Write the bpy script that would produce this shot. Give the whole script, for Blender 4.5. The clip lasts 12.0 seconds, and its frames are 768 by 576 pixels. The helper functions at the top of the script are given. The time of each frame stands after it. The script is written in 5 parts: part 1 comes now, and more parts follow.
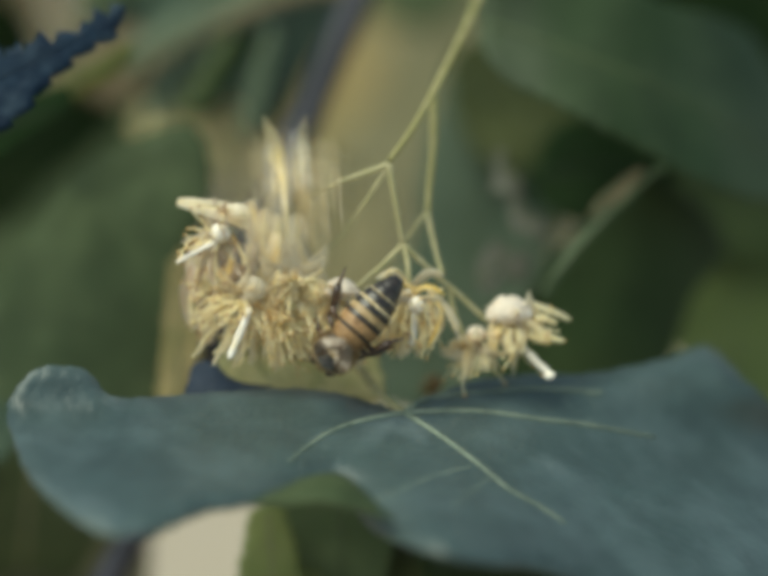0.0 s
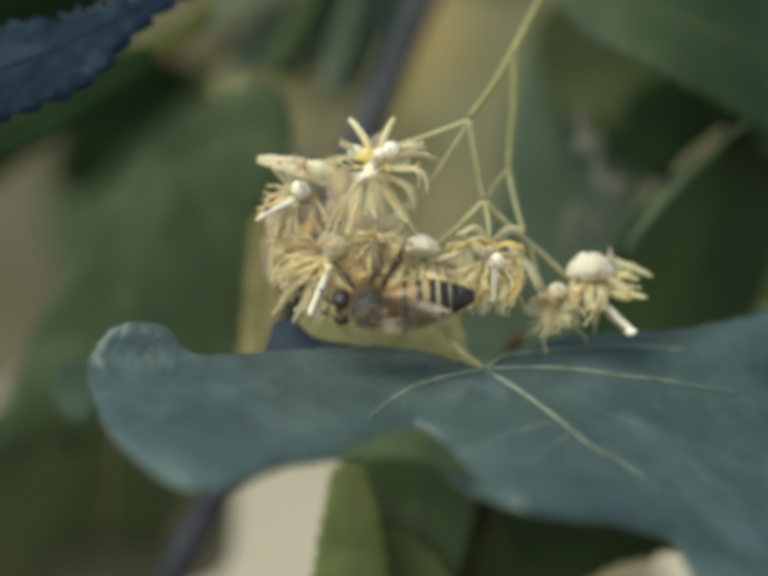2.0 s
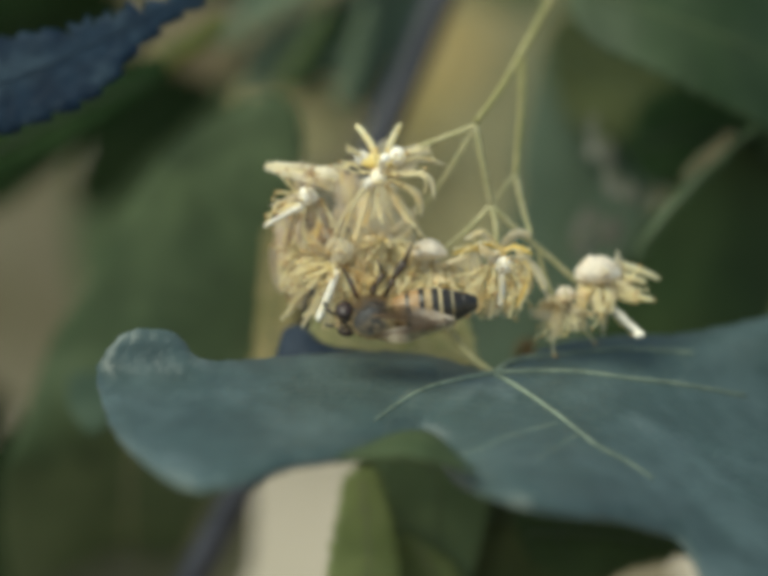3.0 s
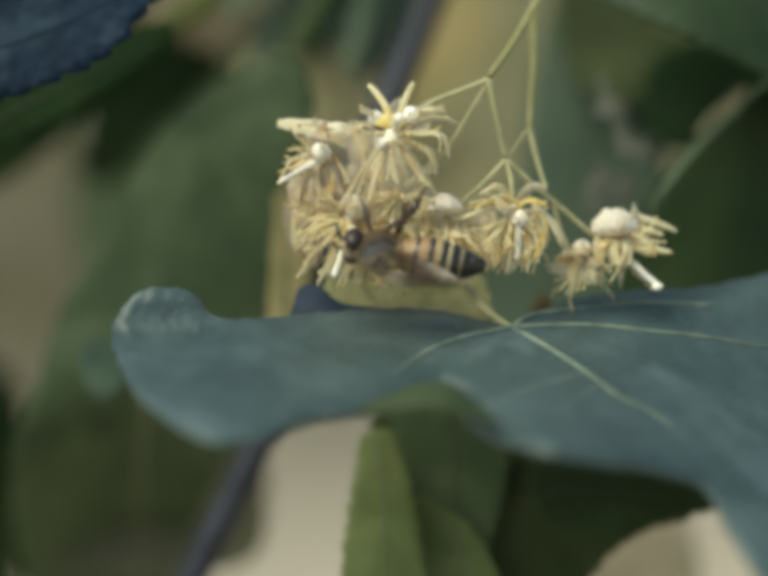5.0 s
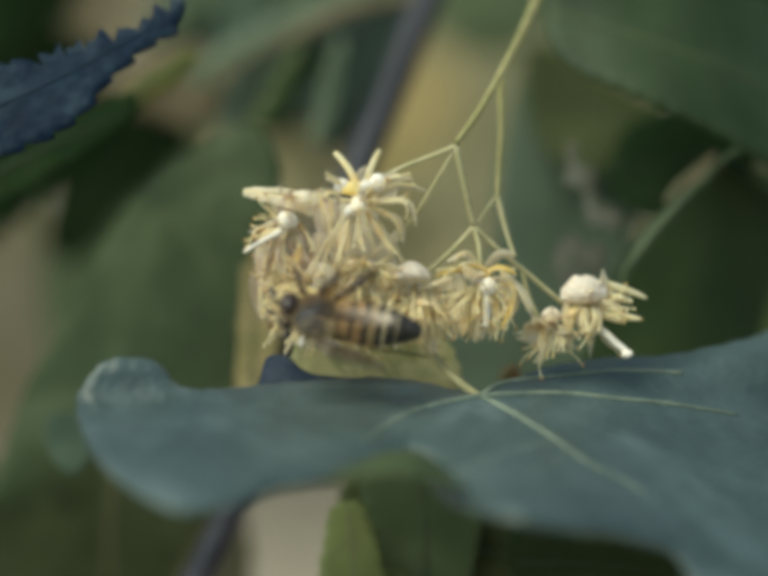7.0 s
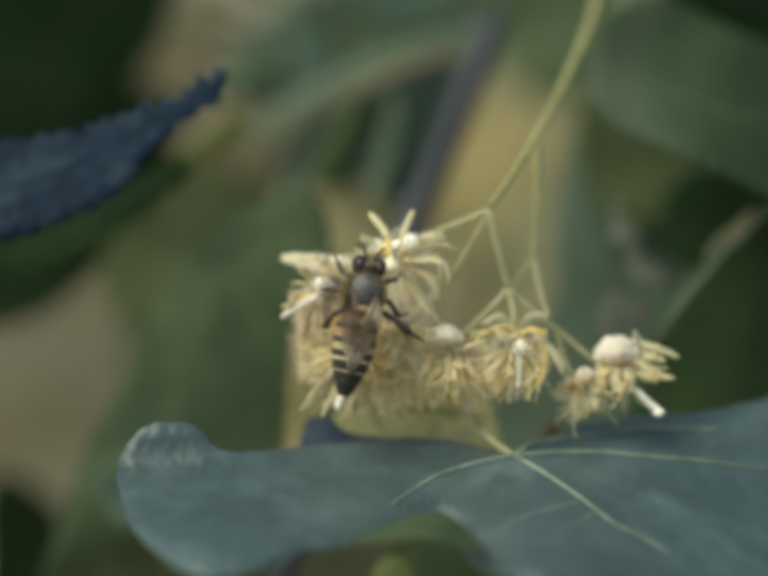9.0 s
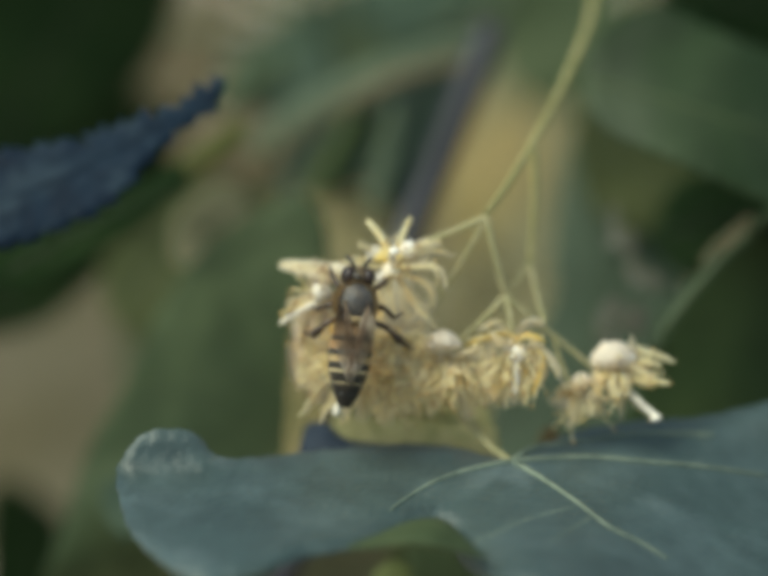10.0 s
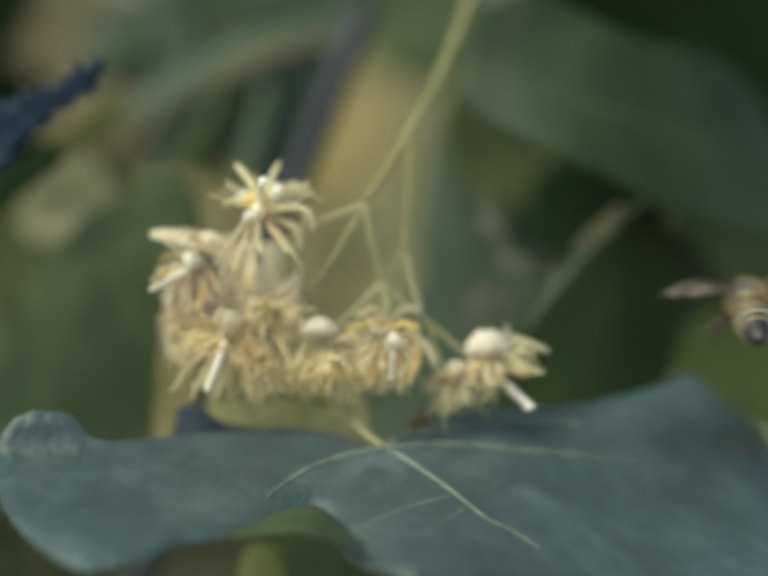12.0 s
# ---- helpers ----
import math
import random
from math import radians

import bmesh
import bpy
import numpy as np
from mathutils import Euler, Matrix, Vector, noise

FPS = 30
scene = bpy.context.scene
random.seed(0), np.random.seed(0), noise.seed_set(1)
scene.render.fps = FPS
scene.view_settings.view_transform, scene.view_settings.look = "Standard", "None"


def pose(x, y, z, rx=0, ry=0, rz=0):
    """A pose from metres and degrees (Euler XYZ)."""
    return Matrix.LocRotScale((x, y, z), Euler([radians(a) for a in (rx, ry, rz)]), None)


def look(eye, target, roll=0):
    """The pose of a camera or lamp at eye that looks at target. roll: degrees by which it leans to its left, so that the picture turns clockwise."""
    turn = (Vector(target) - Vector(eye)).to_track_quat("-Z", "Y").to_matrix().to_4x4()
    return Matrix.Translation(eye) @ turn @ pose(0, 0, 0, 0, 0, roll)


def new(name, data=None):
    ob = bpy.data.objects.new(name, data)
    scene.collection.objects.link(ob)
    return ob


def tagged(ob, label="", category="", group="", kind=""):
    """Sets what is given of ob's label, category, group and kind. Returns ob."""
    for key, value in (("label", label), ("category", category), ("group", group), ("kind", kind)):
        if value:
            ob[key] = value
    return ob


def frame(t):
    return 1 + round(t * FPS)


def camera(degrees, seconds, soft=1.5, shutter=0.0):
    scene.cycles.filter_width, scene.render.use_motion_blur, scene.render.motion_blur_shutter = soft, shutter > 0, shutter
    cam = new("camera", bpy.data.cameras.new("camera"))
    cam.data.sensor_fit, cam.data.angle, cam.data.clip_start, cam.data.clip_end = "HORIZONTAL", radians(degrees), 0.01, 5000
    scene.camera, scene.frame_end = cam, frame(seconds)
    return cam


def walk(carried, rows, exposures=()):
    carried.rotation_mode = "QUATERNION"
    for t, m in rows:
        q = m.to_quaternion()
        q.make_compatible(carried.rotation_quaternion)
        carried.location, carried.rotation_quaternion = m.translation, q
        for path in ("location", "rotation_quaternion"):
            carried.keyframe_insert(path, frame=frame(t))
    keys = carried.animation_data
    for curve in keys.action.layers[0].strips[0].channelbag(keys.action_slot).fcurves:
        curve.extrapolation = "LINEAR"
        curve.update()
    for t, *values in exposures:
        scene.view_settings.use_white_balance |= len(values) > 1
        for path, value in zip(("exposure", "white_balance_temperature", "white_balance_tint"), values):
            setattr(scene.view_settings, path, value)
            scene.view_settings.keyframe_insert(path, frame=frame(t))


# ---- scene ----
from mathutils.geometry import delaunay_2d_cdt

# Everything is laid out in millimetres; the origin is the foot of the front leaf:
# u to the right, w away from the camera, v up. FRAME carries it into the world, 1.3 m over the ground.
MM = 0.001
FRAME = pose(0, 0, 1.3, -14)


def place(u, w, v):
    """The world pose of a point of the layout."""
    return FRAME @ Matrix.Translation((u * MM, w * MM, v * MM))


# ---- camera ----
LENS = 10.87
cam = camera(LENS, 12.0, soft=5.4, shutter=0.5)
cam.data.dof.use_dof = True
cam.data.dof.focus_distance = 0.346
cam.data.dof.aperture_fstop = 6.8
cam.data.dof.aperture_blades = 7

PATH = [  # seconds, u, w, v of the eye against its resting place, yaw, pitch, roll
    (0.0, -11.6, 0.7, 11.5, -1.636, -0.131, 1.379),
    (0.5, -10.0, 3.8, 12.0, -1.333, -0.848, 1.637),
    (1.0, -4.5, 2.5, 9.5, 0.254, -0.774, 1.466),
    (1.5, -8.9, 0.1, 8.7, -0.857, -0.605, 1.525),
    (2.0, -9.1, 1.5, 7.7, -0.099, -0.148, 1.216),
    (2.5, -5.9, 1.3, 1.0, 0.186, 0.516, 0.672),
    (3.0, -2.4, -0.2, 2.5, 1.113, 0.771, 0.644),
    (3.5, 0.3, -0.3, 2.8, 1.803, 0.856, 0.399),
    (3.7, -0.5, -0.0, 1.6, 1.841, 1.159, 0.428),
    (5.3, -8.9, 4.3, -7.8, 0.453, 1.829, -0.389),
    (5.5, -10.0, 5.9, -8.8, 0.426, 2.224, -0.419),
    (6.0, -9.8, 6.5, -11.0, -0.131, 2.827, -0.505),
    (6.5, -12.1, 7.2, -13.4, -0.457, 3.350, -0.412),
    (6.7, -9.8, 7.1, -11.9, -0.176, 3.279, -0.578),
    (8.3, 8.6, -0.7, -7.2, 2.450, 2.769, -0.217),
    (8.5, 11.2, -1.4, -6.7, 2.898, 3.074, -0.538),
    (9.0, 13.7, -0.8, -2.6, 3.972, 2.834, -1.176),
    (9.5, 13.4, -1.3, 1.2, 3.842, 2.276, -0.950),
    (10.0, 15.0, -2.4, -3.1, 4.127, 2.995, -1.360),
    (10.5, 16.4, -2.6, -4.9, 4.550, 2.698, -1.358),
    (11.0, 12.1, -3.9, -3.7, 3.120, 2.768, -0.783),
    (11.5, 10.1, -2.9, -1.5, 1.840, 2.246, -0.230),
    (12.0, 7.4, -4.7, 3.8, 1.141, 1.644, -0.481),
]


def eye_pose(u, w, v, yaw, pitch, roll):
    return place(u, w - 350, v) @ pose(0, 0, 0, 0, 0, yaw) @ pose(0, 0, 0, 90 + pitch) @ pose(0, 0, 0, 0, 0, roll)


walk(cam, [(t, eye_pose(*row)) for t, *row in PATH], [(0.0, 0.30, 6850, -9), (12.0, 0.30, 6850, -9)])

# ---- sky and sun ----
world = bpy.data.worlds.new("sky")
scene.world = world
world.use_nodes = True
SUN_UP, SUN_TURN = radians(58), radians(234)
wn = world.node_tree.nodes
sky = wn.new("ShaderNodeTexSky")
sky.sky_type, sky.sun_disc = "NISHITA", False
sky.sun_elevation, sky.sun_rotation = SUN_UP, SUN_TURN
world.node_tree.links.new(sky.outputs[0], wn["Background"].inputs[0])
wn["Background"].inputs[1].default_value = 0.12
sun = new("sun", bpy.data.lights.new("sun", "SUN"))
sun.data.energy, sun.data.angle, sun.data.color = 3.0, radians(44), (1.0, 0.95, 0.86)
sun.matrix_world = look(Vector((math.sin(SUN_TURN), math.cos(SUN_TURN), math.tan(SUN_UP))) * 3, (0, 0, 0))


# ---- materials ----
def material(name, base, rough=0.5, spots=(), scale=400.0, bump=0.2, bump_scale=900.0, passing=0.0, metal=0.0, coat=0.0, sheen=0.0, vary=0.12, grain=0.5, shine=0.5):
    """A surface with two scales of colour change and a fine relief. spots: (colour, share) laid over the base.
    passing: share of light that passes to the other side."""
    m = bpy.data.materials.new(name)
    m.use_nodes = True
    n, l = m.node_tree.nodes, m.node_tree.links
    b = n["Principled BSDF"]
    b.inputs["Roughness"].default_value, b.inputs["Metallic"].default_value = rough, metal
    b.inputs["Coat Weight"].default_value, b.inputs["Sheen Weight"].default_value = coat, sheen
    b.inputs["Specular IOR Level"].default_value = shine
    tc = n.new("ShaderNodeTexCoord")
    info = n.new("ShaderNodeObjectInfo")
    big = n.new("ShaderNodeTexNoise")
    big.inputs["Scale"].default_value, big.inputs["Detail"].default_value = scale * 0.3, 3
    fine = n.new("ShaderNodeTexNoise")
    fine.inputs["Scale"].default_value, fine.inputs["Detail"].default_value = scale * 2.5, 4
    for t in (big, fine):
        l.new(tc.outputs["Object"], t.inputs["Vector"])
    col = n.new("ShaderNodeRGB")
    col.outputs[0].default_value = (*base, 1)
    last = col.outputs[0]
    for colour, share in spots:
        mix = n.new("ShaderNodeMix")
        mix.data_type = "RGBA"
        ramp = n.new("ShaderNodeMapRange")
        ramp.inputs["From Min"].default_value, ramp.inputs["From Max"].default_value = 0.62 - share * 0.35, 0.75 - share * 0.25
        spot = n.new("ShaderNodeTexNoise")
        spot.inputs["Scale"].default_value, spot.inputs["Detail"].default_value = scale * (0.5 + share), 5
        l.new(tc.outputs["Object"], spot.inputs["Vector"])
        l.new(spot.outputs["Fac"], ramp.inputs["Value"])
        l.new(ramp.outputs[0], mix.inputs[0])
        l.new(last, mix.inputs[6])
        mix.inputs[7].default_value = (*colour, 1)
        last = mix.outputs[2]
    hsv = n.new("ShaderNodeHueSaturation")
    add = n.new("ShaderNodeMath")
    add.operation = "MULTIPLY_ADD"
    l.new(big.outputs["Fac"], add.inputs[0])
    add.inputs[1].default_value, add.inputs[2].default_value = grain, 1 - grain * 0.5
    add2 = n.new("ShaderNodeMath")
    add2.operation = "MULTIPLY_ADD"
    l.new(info.outputs["Random"], add2.inputs[0])
    add2.inputs[1].default_value = vary * 2
    sub = n.new("ShaderNodeMath")
    sub.operation = "MULTIPLY_ADD"
    l.new(fine.outputs["Fac"], sub.inputs[0])
    sub.inputs[1].default_value, sub.inputs[2].default_value = grain, -grain * 0.5 - vary
    l.new(sub.outputs[0], add2.inputs[2])
    tot = n.new("ShaderNodeMath")
    l.new(add.outputs[0], tot.inputs[0])
    l.new(add2.outputs[0], tot.inputs[1])
    l.new(tot.outputs[0], hsv.inputs["Value"])
    l.new(last, hsv.inputs["Color"])
    l.new(hsv.outputs[0], b.inputs["Base Color"])
    if bump:
        tex = n.new("ShaderNodeTexNoise")
        tex.inputs["Scale"].default_value, tex.inputs["Detail"].default_value = bump_scale, 4
        l.new(tc.outputs["Object"], tex.inputs["Vector"])
        bp = n.new("ShaderNodeBump")
        bp.inputs["Strength"].default_value, bp.inputs["Distance"].default_value = bump, 0.0004
        l.new(tex.outputs["Fac"], bp.inputs["Height"])
        l.new(bp.outputs[0], b.inputs["Normal"])
    if passing:
        tr = n.new("ShaderNodeBsdfTranslucent")
        l.new(hsv.outputs[0], tr.inputs["Color"])
        ms = n.new("ShaderNodeMixShader")
        ms.inputs[0].default_value = passing
        l.new(b.outputs[0], ms.inputs[1])
        l.new(tr.outputs[0], ms.inputs[2])
        l.new(ms.outputs[0], n["Material Output"].inputs[0])
    return m


# the bluish base and spots carry part of the sky's reflection
LEAF_FRONT = material("glossy_leaf", (0.038, 0.061, 0.059), 0.45, [((0.058, 0.086, 0.086), 0.55), ((0.095, 0.125, 0.126), 0.14)], 150, 0.4, 1400, 0.08, shine=0.5, sheen=0.08, grain=0.7)
LEAF_GREEN = material("green_leaf", (0.056, 0.079, 0.036), 0.6, [((0.080, 0.105, 0.050), 0.5)], 160, 0.2, 900, 0.25, shine=0.2, grain=0.7)
# leaves in deep shade: the shade is put into this dark colour
LEAF_SHADOWED = material("shadow_toned_leaf", (0.012, 0.025, 0.009), 0.8, [((0.018, 0.033, 0.012), 0.4)], 160, 0.2, 900, 0.03, shine=0.05)
# darker copy of the leaf green, with the shade put into it
LEAF_SHADE = material("shade_green_leaf", (0.026, 0.042, 0.015), 0.65, [((0.038, 0.056, 0.021), 0.4)], 90, 0.2, 900, 0.12, shine=0.12, grain=0.7)
LEAF_HAZE = material("matt_blue_green_leaf", (0.073, 0.102, 0.070), 0.7, [((0.098, 0.128, 0.090), 0.5)], 70, 0.2, 1000, 0.1, shine=0.15, grain=0.8)
LEAF_PALE = material("pale_leaf", (0.028, 0.048, 0.017), 0.5, [((0.046, 0.067, 0.030), 0.5)], 70, 0.2, 900, 0.12, shine=0.25, grain=0.8)
LEAF_BLUE = material("waxy_leaf", (0.045, 0.072, 0.047), 0.6, [((0.056, 0.082, 0.054), 0.5)], 200, 0.2, 1000, 0.1, shine=0.2)
# the blue of the reflected sky is put into the colour
LEAF_SKY = material("sky_tinted_leaf", (0.004, 0.012, 0.027), 0.6, [((0.010, 0.022, 0.040), 0.5), ((0.026, 0.042, 0.060), 0.12)], 260, 0.5, 900, 0.02, shine=0.12, grain=0.8)
# bright copy of the leaf green, with sunlight put into it
LEAF_LIT = material("yellow_green_leaf", (0.125, 0.165, 0.052), 0.55, [((0.155, 0.195, 0.066), 0.5)], 160, 0.2, 900, 0.3, shine=0.25)
LEAF_RIM = material("yellowing_leaf", (0.115, 0.125, 0.035), 0.65, [((0.17, 0.13, 0.045), 0.5), ((0.04, 0.065, 0.02), 0.3)], 220, 0.3, 900, 0.3, shine=0.15)
LEAF_STRAW = material("straw_leaf", (0.31, 0.25, 0.125), 0.75, [((0.22, 0.19, 0.085), 0.5)], 200, 0.3, 900, 0.3, shine=0.1)
LEAF_DULL = material("dull_olive_leaf", (0.125, 0.120, 0.072), 0.75, [((0.165, 0.150, 0.095), 0.5)], 120, 0.3, 900, 0.25, shine=0.1, grain=0.7)
LEAF_RUST = material("rusty_scrap", (0.125, 0.070, 0.035), 0.8, [((0.06, 0.045, 0.022), 0.5), ((0.30, 0.16, 0.06), 0.12)], 500, 0.4, 1500, 0.25, shine=0.1)
LEAF_MOSS = material("moss_green_leaf", (0.051, 0.063, 0.022), 0.65, [((0.070, 0.080, 0.031), 0.5)], 120, 0.2, 900, 0.2, shine=0.15, grain=0.7)
# light is put into this colour to offset the shade behind the flowers
LEAF_WHEAT = material("wheat_coloured_leaf", (0.60, 0.535, 0.325), 0.8, [((0.50, 0.44, 0.25), 0.5)], 100, 0.3, 600, 0.35, shine=0.1, grain=0.7)
LEAF_GREY = material("grey_green_leaf", (0.11, 0.15, 0.085), 0.55, [((0.14, 0.18, 0.11), 0.5)], 160, 0.2, 900, 0.3)
# shade and sky blue of the turned side are put into this colour
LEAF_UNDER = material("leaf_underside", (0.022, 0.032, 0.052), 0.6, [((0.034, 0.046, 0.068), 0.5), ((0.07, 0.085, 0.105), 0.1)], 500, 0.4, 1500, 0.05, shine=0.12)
# background brightness is put into this golden colour
LEAF_GOLD = material("sun_toned_gold_leaf", (0.50, 0.395, 0.20), 0.8, [((0.39, 0.32, 0.145), 0.5)], 100, 0.3, 600, 0.35, shine=0.1)
LEAF_OLIVE = material("olive_leaf", (0.24, 0.225, 0.135), 0.8, [((0.33, 0.305, 0.195), 0.5)], 45, 0.3, 600, 0.3, shine=0.1, grain=0.8)
LEAF_MID = material("mid_green_leaf", (0.075, 0.105, 0.048), 0.6, [((0.105, 0.135, 0.066), 0.5)], 90, 0.2, 900, 0.25, shine=0.2, grain=0.7)
# light is put into this colour to offset the front leaf's shade
LEAF_BRIGHTENED = material("brightened_leaf", (0.20, 0.235, 0.085), 0.55, [((0.25, 0.28, 0.11), 0.5)], 160, 0.2, 900, 0.35, shine=0.25)
LEAF_BROWN = material("brown_leaf", (0.19, 0.165, 0.115), 0.85, [((0.135, 0.115, 0.07), 0.5)], 60, 0.3, 600, 0.2, shine=0.1)
LEAF_TEAL = material("teal_leaf", (0.022, 0.037, 0.028), 0.7, [((0.036, 0.053, 0.041), 0.5)], 120, 0.2, 900, 0.1, shine=0.12, grain=0.8)
LEAF_TAN = material("yellowed_leaf", (0.42, 0.35, 0.255), 0.75, [((0.32, 0.275, 0.18), 0.5)], 300, 0.3, 900, 0.3, shine=0.1)
BRACT_GREEN = material("pale_bract", (0.52, 0.48, 0.26), 0.6, [((0.36, 0.36, 0.17), 0.5), ((0.66, 0.60, 0.38), 0.25)], 400, 0.3, 1200, 0.4, shine=0.2)
LEAF_DRY = material("withered_leaf", (0.20, 0.155, 0.085), 0.75, [((0.09, 0.065, 0.03), 0.5)], 160, 0.4, 900, 0.3)
VEIN = material("leaf_vein", (0.205, 0.24, 0.185), 0.6, [((0.13, 0.16, 0.125), 0.6)], 420, 0.2, shine=0.2)
VEIN_FINE = material("faint_leaf_vein", (0.125, 0.155, 0.140), 0.6, [((0.08, 0.105, 0.098), 0.6)], 420, 0.2, shine=0.25)
VEIN_DARK = material("dark_leaf_vein", (0.018, 0.030, 0.010), 0.7, [], 600, 0.1)
BRACT = material("dry_bract", (0.155, 0.15, 0.125), 0.85, [((0.08, 0.08, 0.055), 0.5), ((0.32, 0.31, 0.28), 0.2)], 500, 0.4, 1500, 0.3, shine=0.1)
# vein in the blade's painted sky blue
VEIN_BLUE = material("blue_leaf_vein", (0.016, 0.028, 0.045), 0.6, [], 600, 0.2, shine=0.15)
VEIN_TAN = material("tan_leaf_vein", (0.16, 0.15, 0.085), 0.6, [], 600, 0.2)
VEIN_DIM = material("pale_leaf_vein", (0.058, 0.078, 0.03), 0.55, [], 600, 0.2)
BARK = material("purple_bark", (0.017, 0.017, 0.027), 0.5, [((0.034, 0.033, 0.047), 0.5), ((0.07, 0.062, 0.07), 0.1)], 260, 0.6, 700, shine=0.4)
STALK = material("green_stalk", (0.47, 0.43, 0.235), 0.6, [((0.56, 0.50, 0.30), 0.5)], 700, 0.2, passing=0.3, shine=0.2)
PEDUNCLE = material("dull_green_stalk", (0.31, 0.285, 0.125), 0.65, [((0.38, 0.34, 0.165), 0.5)], 700, 0.2, passing=0.25, shine=0.2)
SEPAL = material("cream_sepal", (0.95, 0.88, 0.74), 0.65, [((0.92, 0.82, 0.62), 0.35)], 900, 0.3, 2500, 0.55, grain=0.25, shine=0.2)
TISSUE = material("faded_sepal", (0.90, 0.81, 0.71), 0.7, [((0.80, 0.66, 0.50), 0.45), ((0.40, 0.22, 0.12), 0.10)], 700, 0.4, 2500, 0.5, grain=0.35, shine=0.15)
PETAL = material("cream_petal", (0.96, 0.88, 0.71), 0.6, [((0.94, 0.80, 0.55), 0.35)], 900, 0.3, 2500, 0.6, grain=0.25, shine=0.2)
STAMEN = material("yellow_stamen", (0.95, 0.87, 0.63), 0.6, [((0.91, 0.76, 0.42), 0.4)], 900, 0.1, passing=0.5, grain=0.25, shine=0.2)
YELLOW = material("golden_petal", (0.88, 0.72, 0.30), 0.6, [((0.93, 0.81, 0.46), 0.45)], 900, 0.2, 2500, 0.5, grain=0.3, shine=0.2)
HOOD = material("downy_cream_hood", (0.95, 0.83, 0.69), 0.85, [((0.90, 0.75, 0.58), 0.5), ((0.98, 0.93, 0.84), 0.2)], 700, 0.6, 2200, 0.3, sheen=0.3, shine=0.1)
ANTHER = material("ochre_anther", (0.60, 0.39, 0.16), 0.7, [((0.32, 0.16, 0.07), 0.45)], 1500, 0.5)
WHITE = material("white_down", (0.92, 0.84, 0.74), 0.75, [((0.86, 0.75, 0.56), 0.4)], 1200, 0.4, 4000, 0.12, sheen=0.2, shine=0.15)
SOIL = material("dry_soil", (0.46, 0.385, 0.325), 0.95, [((0.28, 0.225, 0.15), 0.5), ((0.20, 0.19, 0.10), 0.3)], 6, 0.6, 30)


def thin_tissue(m, clear):
    """Lets a share of the view straight through, as wet petals do."""
    n, l = m.node_tree.nodes, m.node_tree.links
    out = n["Material Output"].inputs[0]
    mix, gap = n.new("ShaderNodeMixShader"), n.new("ShaderNodeBsdfTransparent")
    mix.inputs[0].default_value = clear
    l.new(out.links[0].from_socket, mix.inputs[1])
    l.new(gap.outputs[0], mix.inputs[2])
    l.new(mix.outputs[0], out)


thin_tissue(PETAL, 0.15)
thin_tissue(SEPAL, 0.13)
thin_tissue(TISSUE, 0.15)


# ---- mesh helpers ----
def part(name, bm, mat, parent=None, label="", smooth=True):
    """Links a bmesh in millimetres as one mesh object, under a thing or a part if one is given."""
    bmesh.ops.scale(bm, vec=(MM, MM, MM), verts=bm.verts)
    bmesh.ops.recalc_face_normals(bm, faces=bm.faces)
    me = bpy.data.meshes.new(name)
    bm.to_mesh(me)
    bm.free()
    for p in me.polygons:
        p.use_smooth = smooth
    me.materials.append(mat)
    ob = new(name, me)
    if parent:
        ob.parent = parent
    if label:
        tagged(ob, label)
    return ob


def smooth_line(points, steps=4, closed=False):
    """A Catmull-Rom curve through the points."""
    pts = [Vector(p) for p in points]
    n = len(pts)
    out = []
    for i in range(n if closed else n - 1):
        if closed:
            a, b, c, d = (pts[(i + k) % n] for k in (-1, 0, 1, 2))
        else:
            a, b, c, d = pts[max(i - 1, 0)], pts[i], pts[i + 1], pts[min(i + 2, n - 1)]
        for s in range(steps):
            t = s / steps
            out.append(0.5 * (2 * b + (c - a) * t + (2 * a - 5 * b + 4 * c - d) * t * t + (3 * b - a - 3 * c + d) * t ** 3))
    if not closed:
        out.append(pts[-1])
    return out


def tube(bm, line, radii, sides=8, cap=True):
    """A round rod along a line of points; radii at its two ends or one for each point."""
    line = [Vector(p) for p in line]
    n = len(line)
    if len(radii) == 2:
        radii = [radii[0] + (radii[1] - radii[0]) * i / (n - 1) for i in range(n)]
    rings, side = [], None
    for i, p in enumerate(line):
        way = (line[min(i + 1, n - 1)] - line[max(i - 1, 0)]).normalized()
        side = way.orthogonal() if side is None else side - way * side.dot(way)
        side.normalize()
        up = way.cross(side)
        rings.append([bm.verts.new(p + (side * math.cos(a) + up * math.sin(a)) * radii[i]) for a in (2 * math.pi * k / sides for k in range(sides))])
    for a, b in zip(rings, rings[1:]):
        for k in range(sides):
            bm.faces.new((a[k], a[(k + 1) % sides], b[(k + 1) % sides], b[k]))
    if cap:
        bm.faces.new(rings[0][::-1])
        bm.faces.new(rings[-1])


def ball(bm, centre, size, turn=None, rough=0.0, level=2):
    """A lumpy ellipsoid."""
    made = bmesh.ops.create_icosphere(bm, subdivisions=level, radius=1)["verts"]
    for v in made:
        v.co *= 1 + rough * noise.noise(v.co * 2.5 + Vector(centre))
        v.co = Vector((v.co.x * size[0], v.co.y * size[1], v.co.z * size[2]))
        if turn:
            v.co = turn @ v.co
        v.co += Vector(centre)


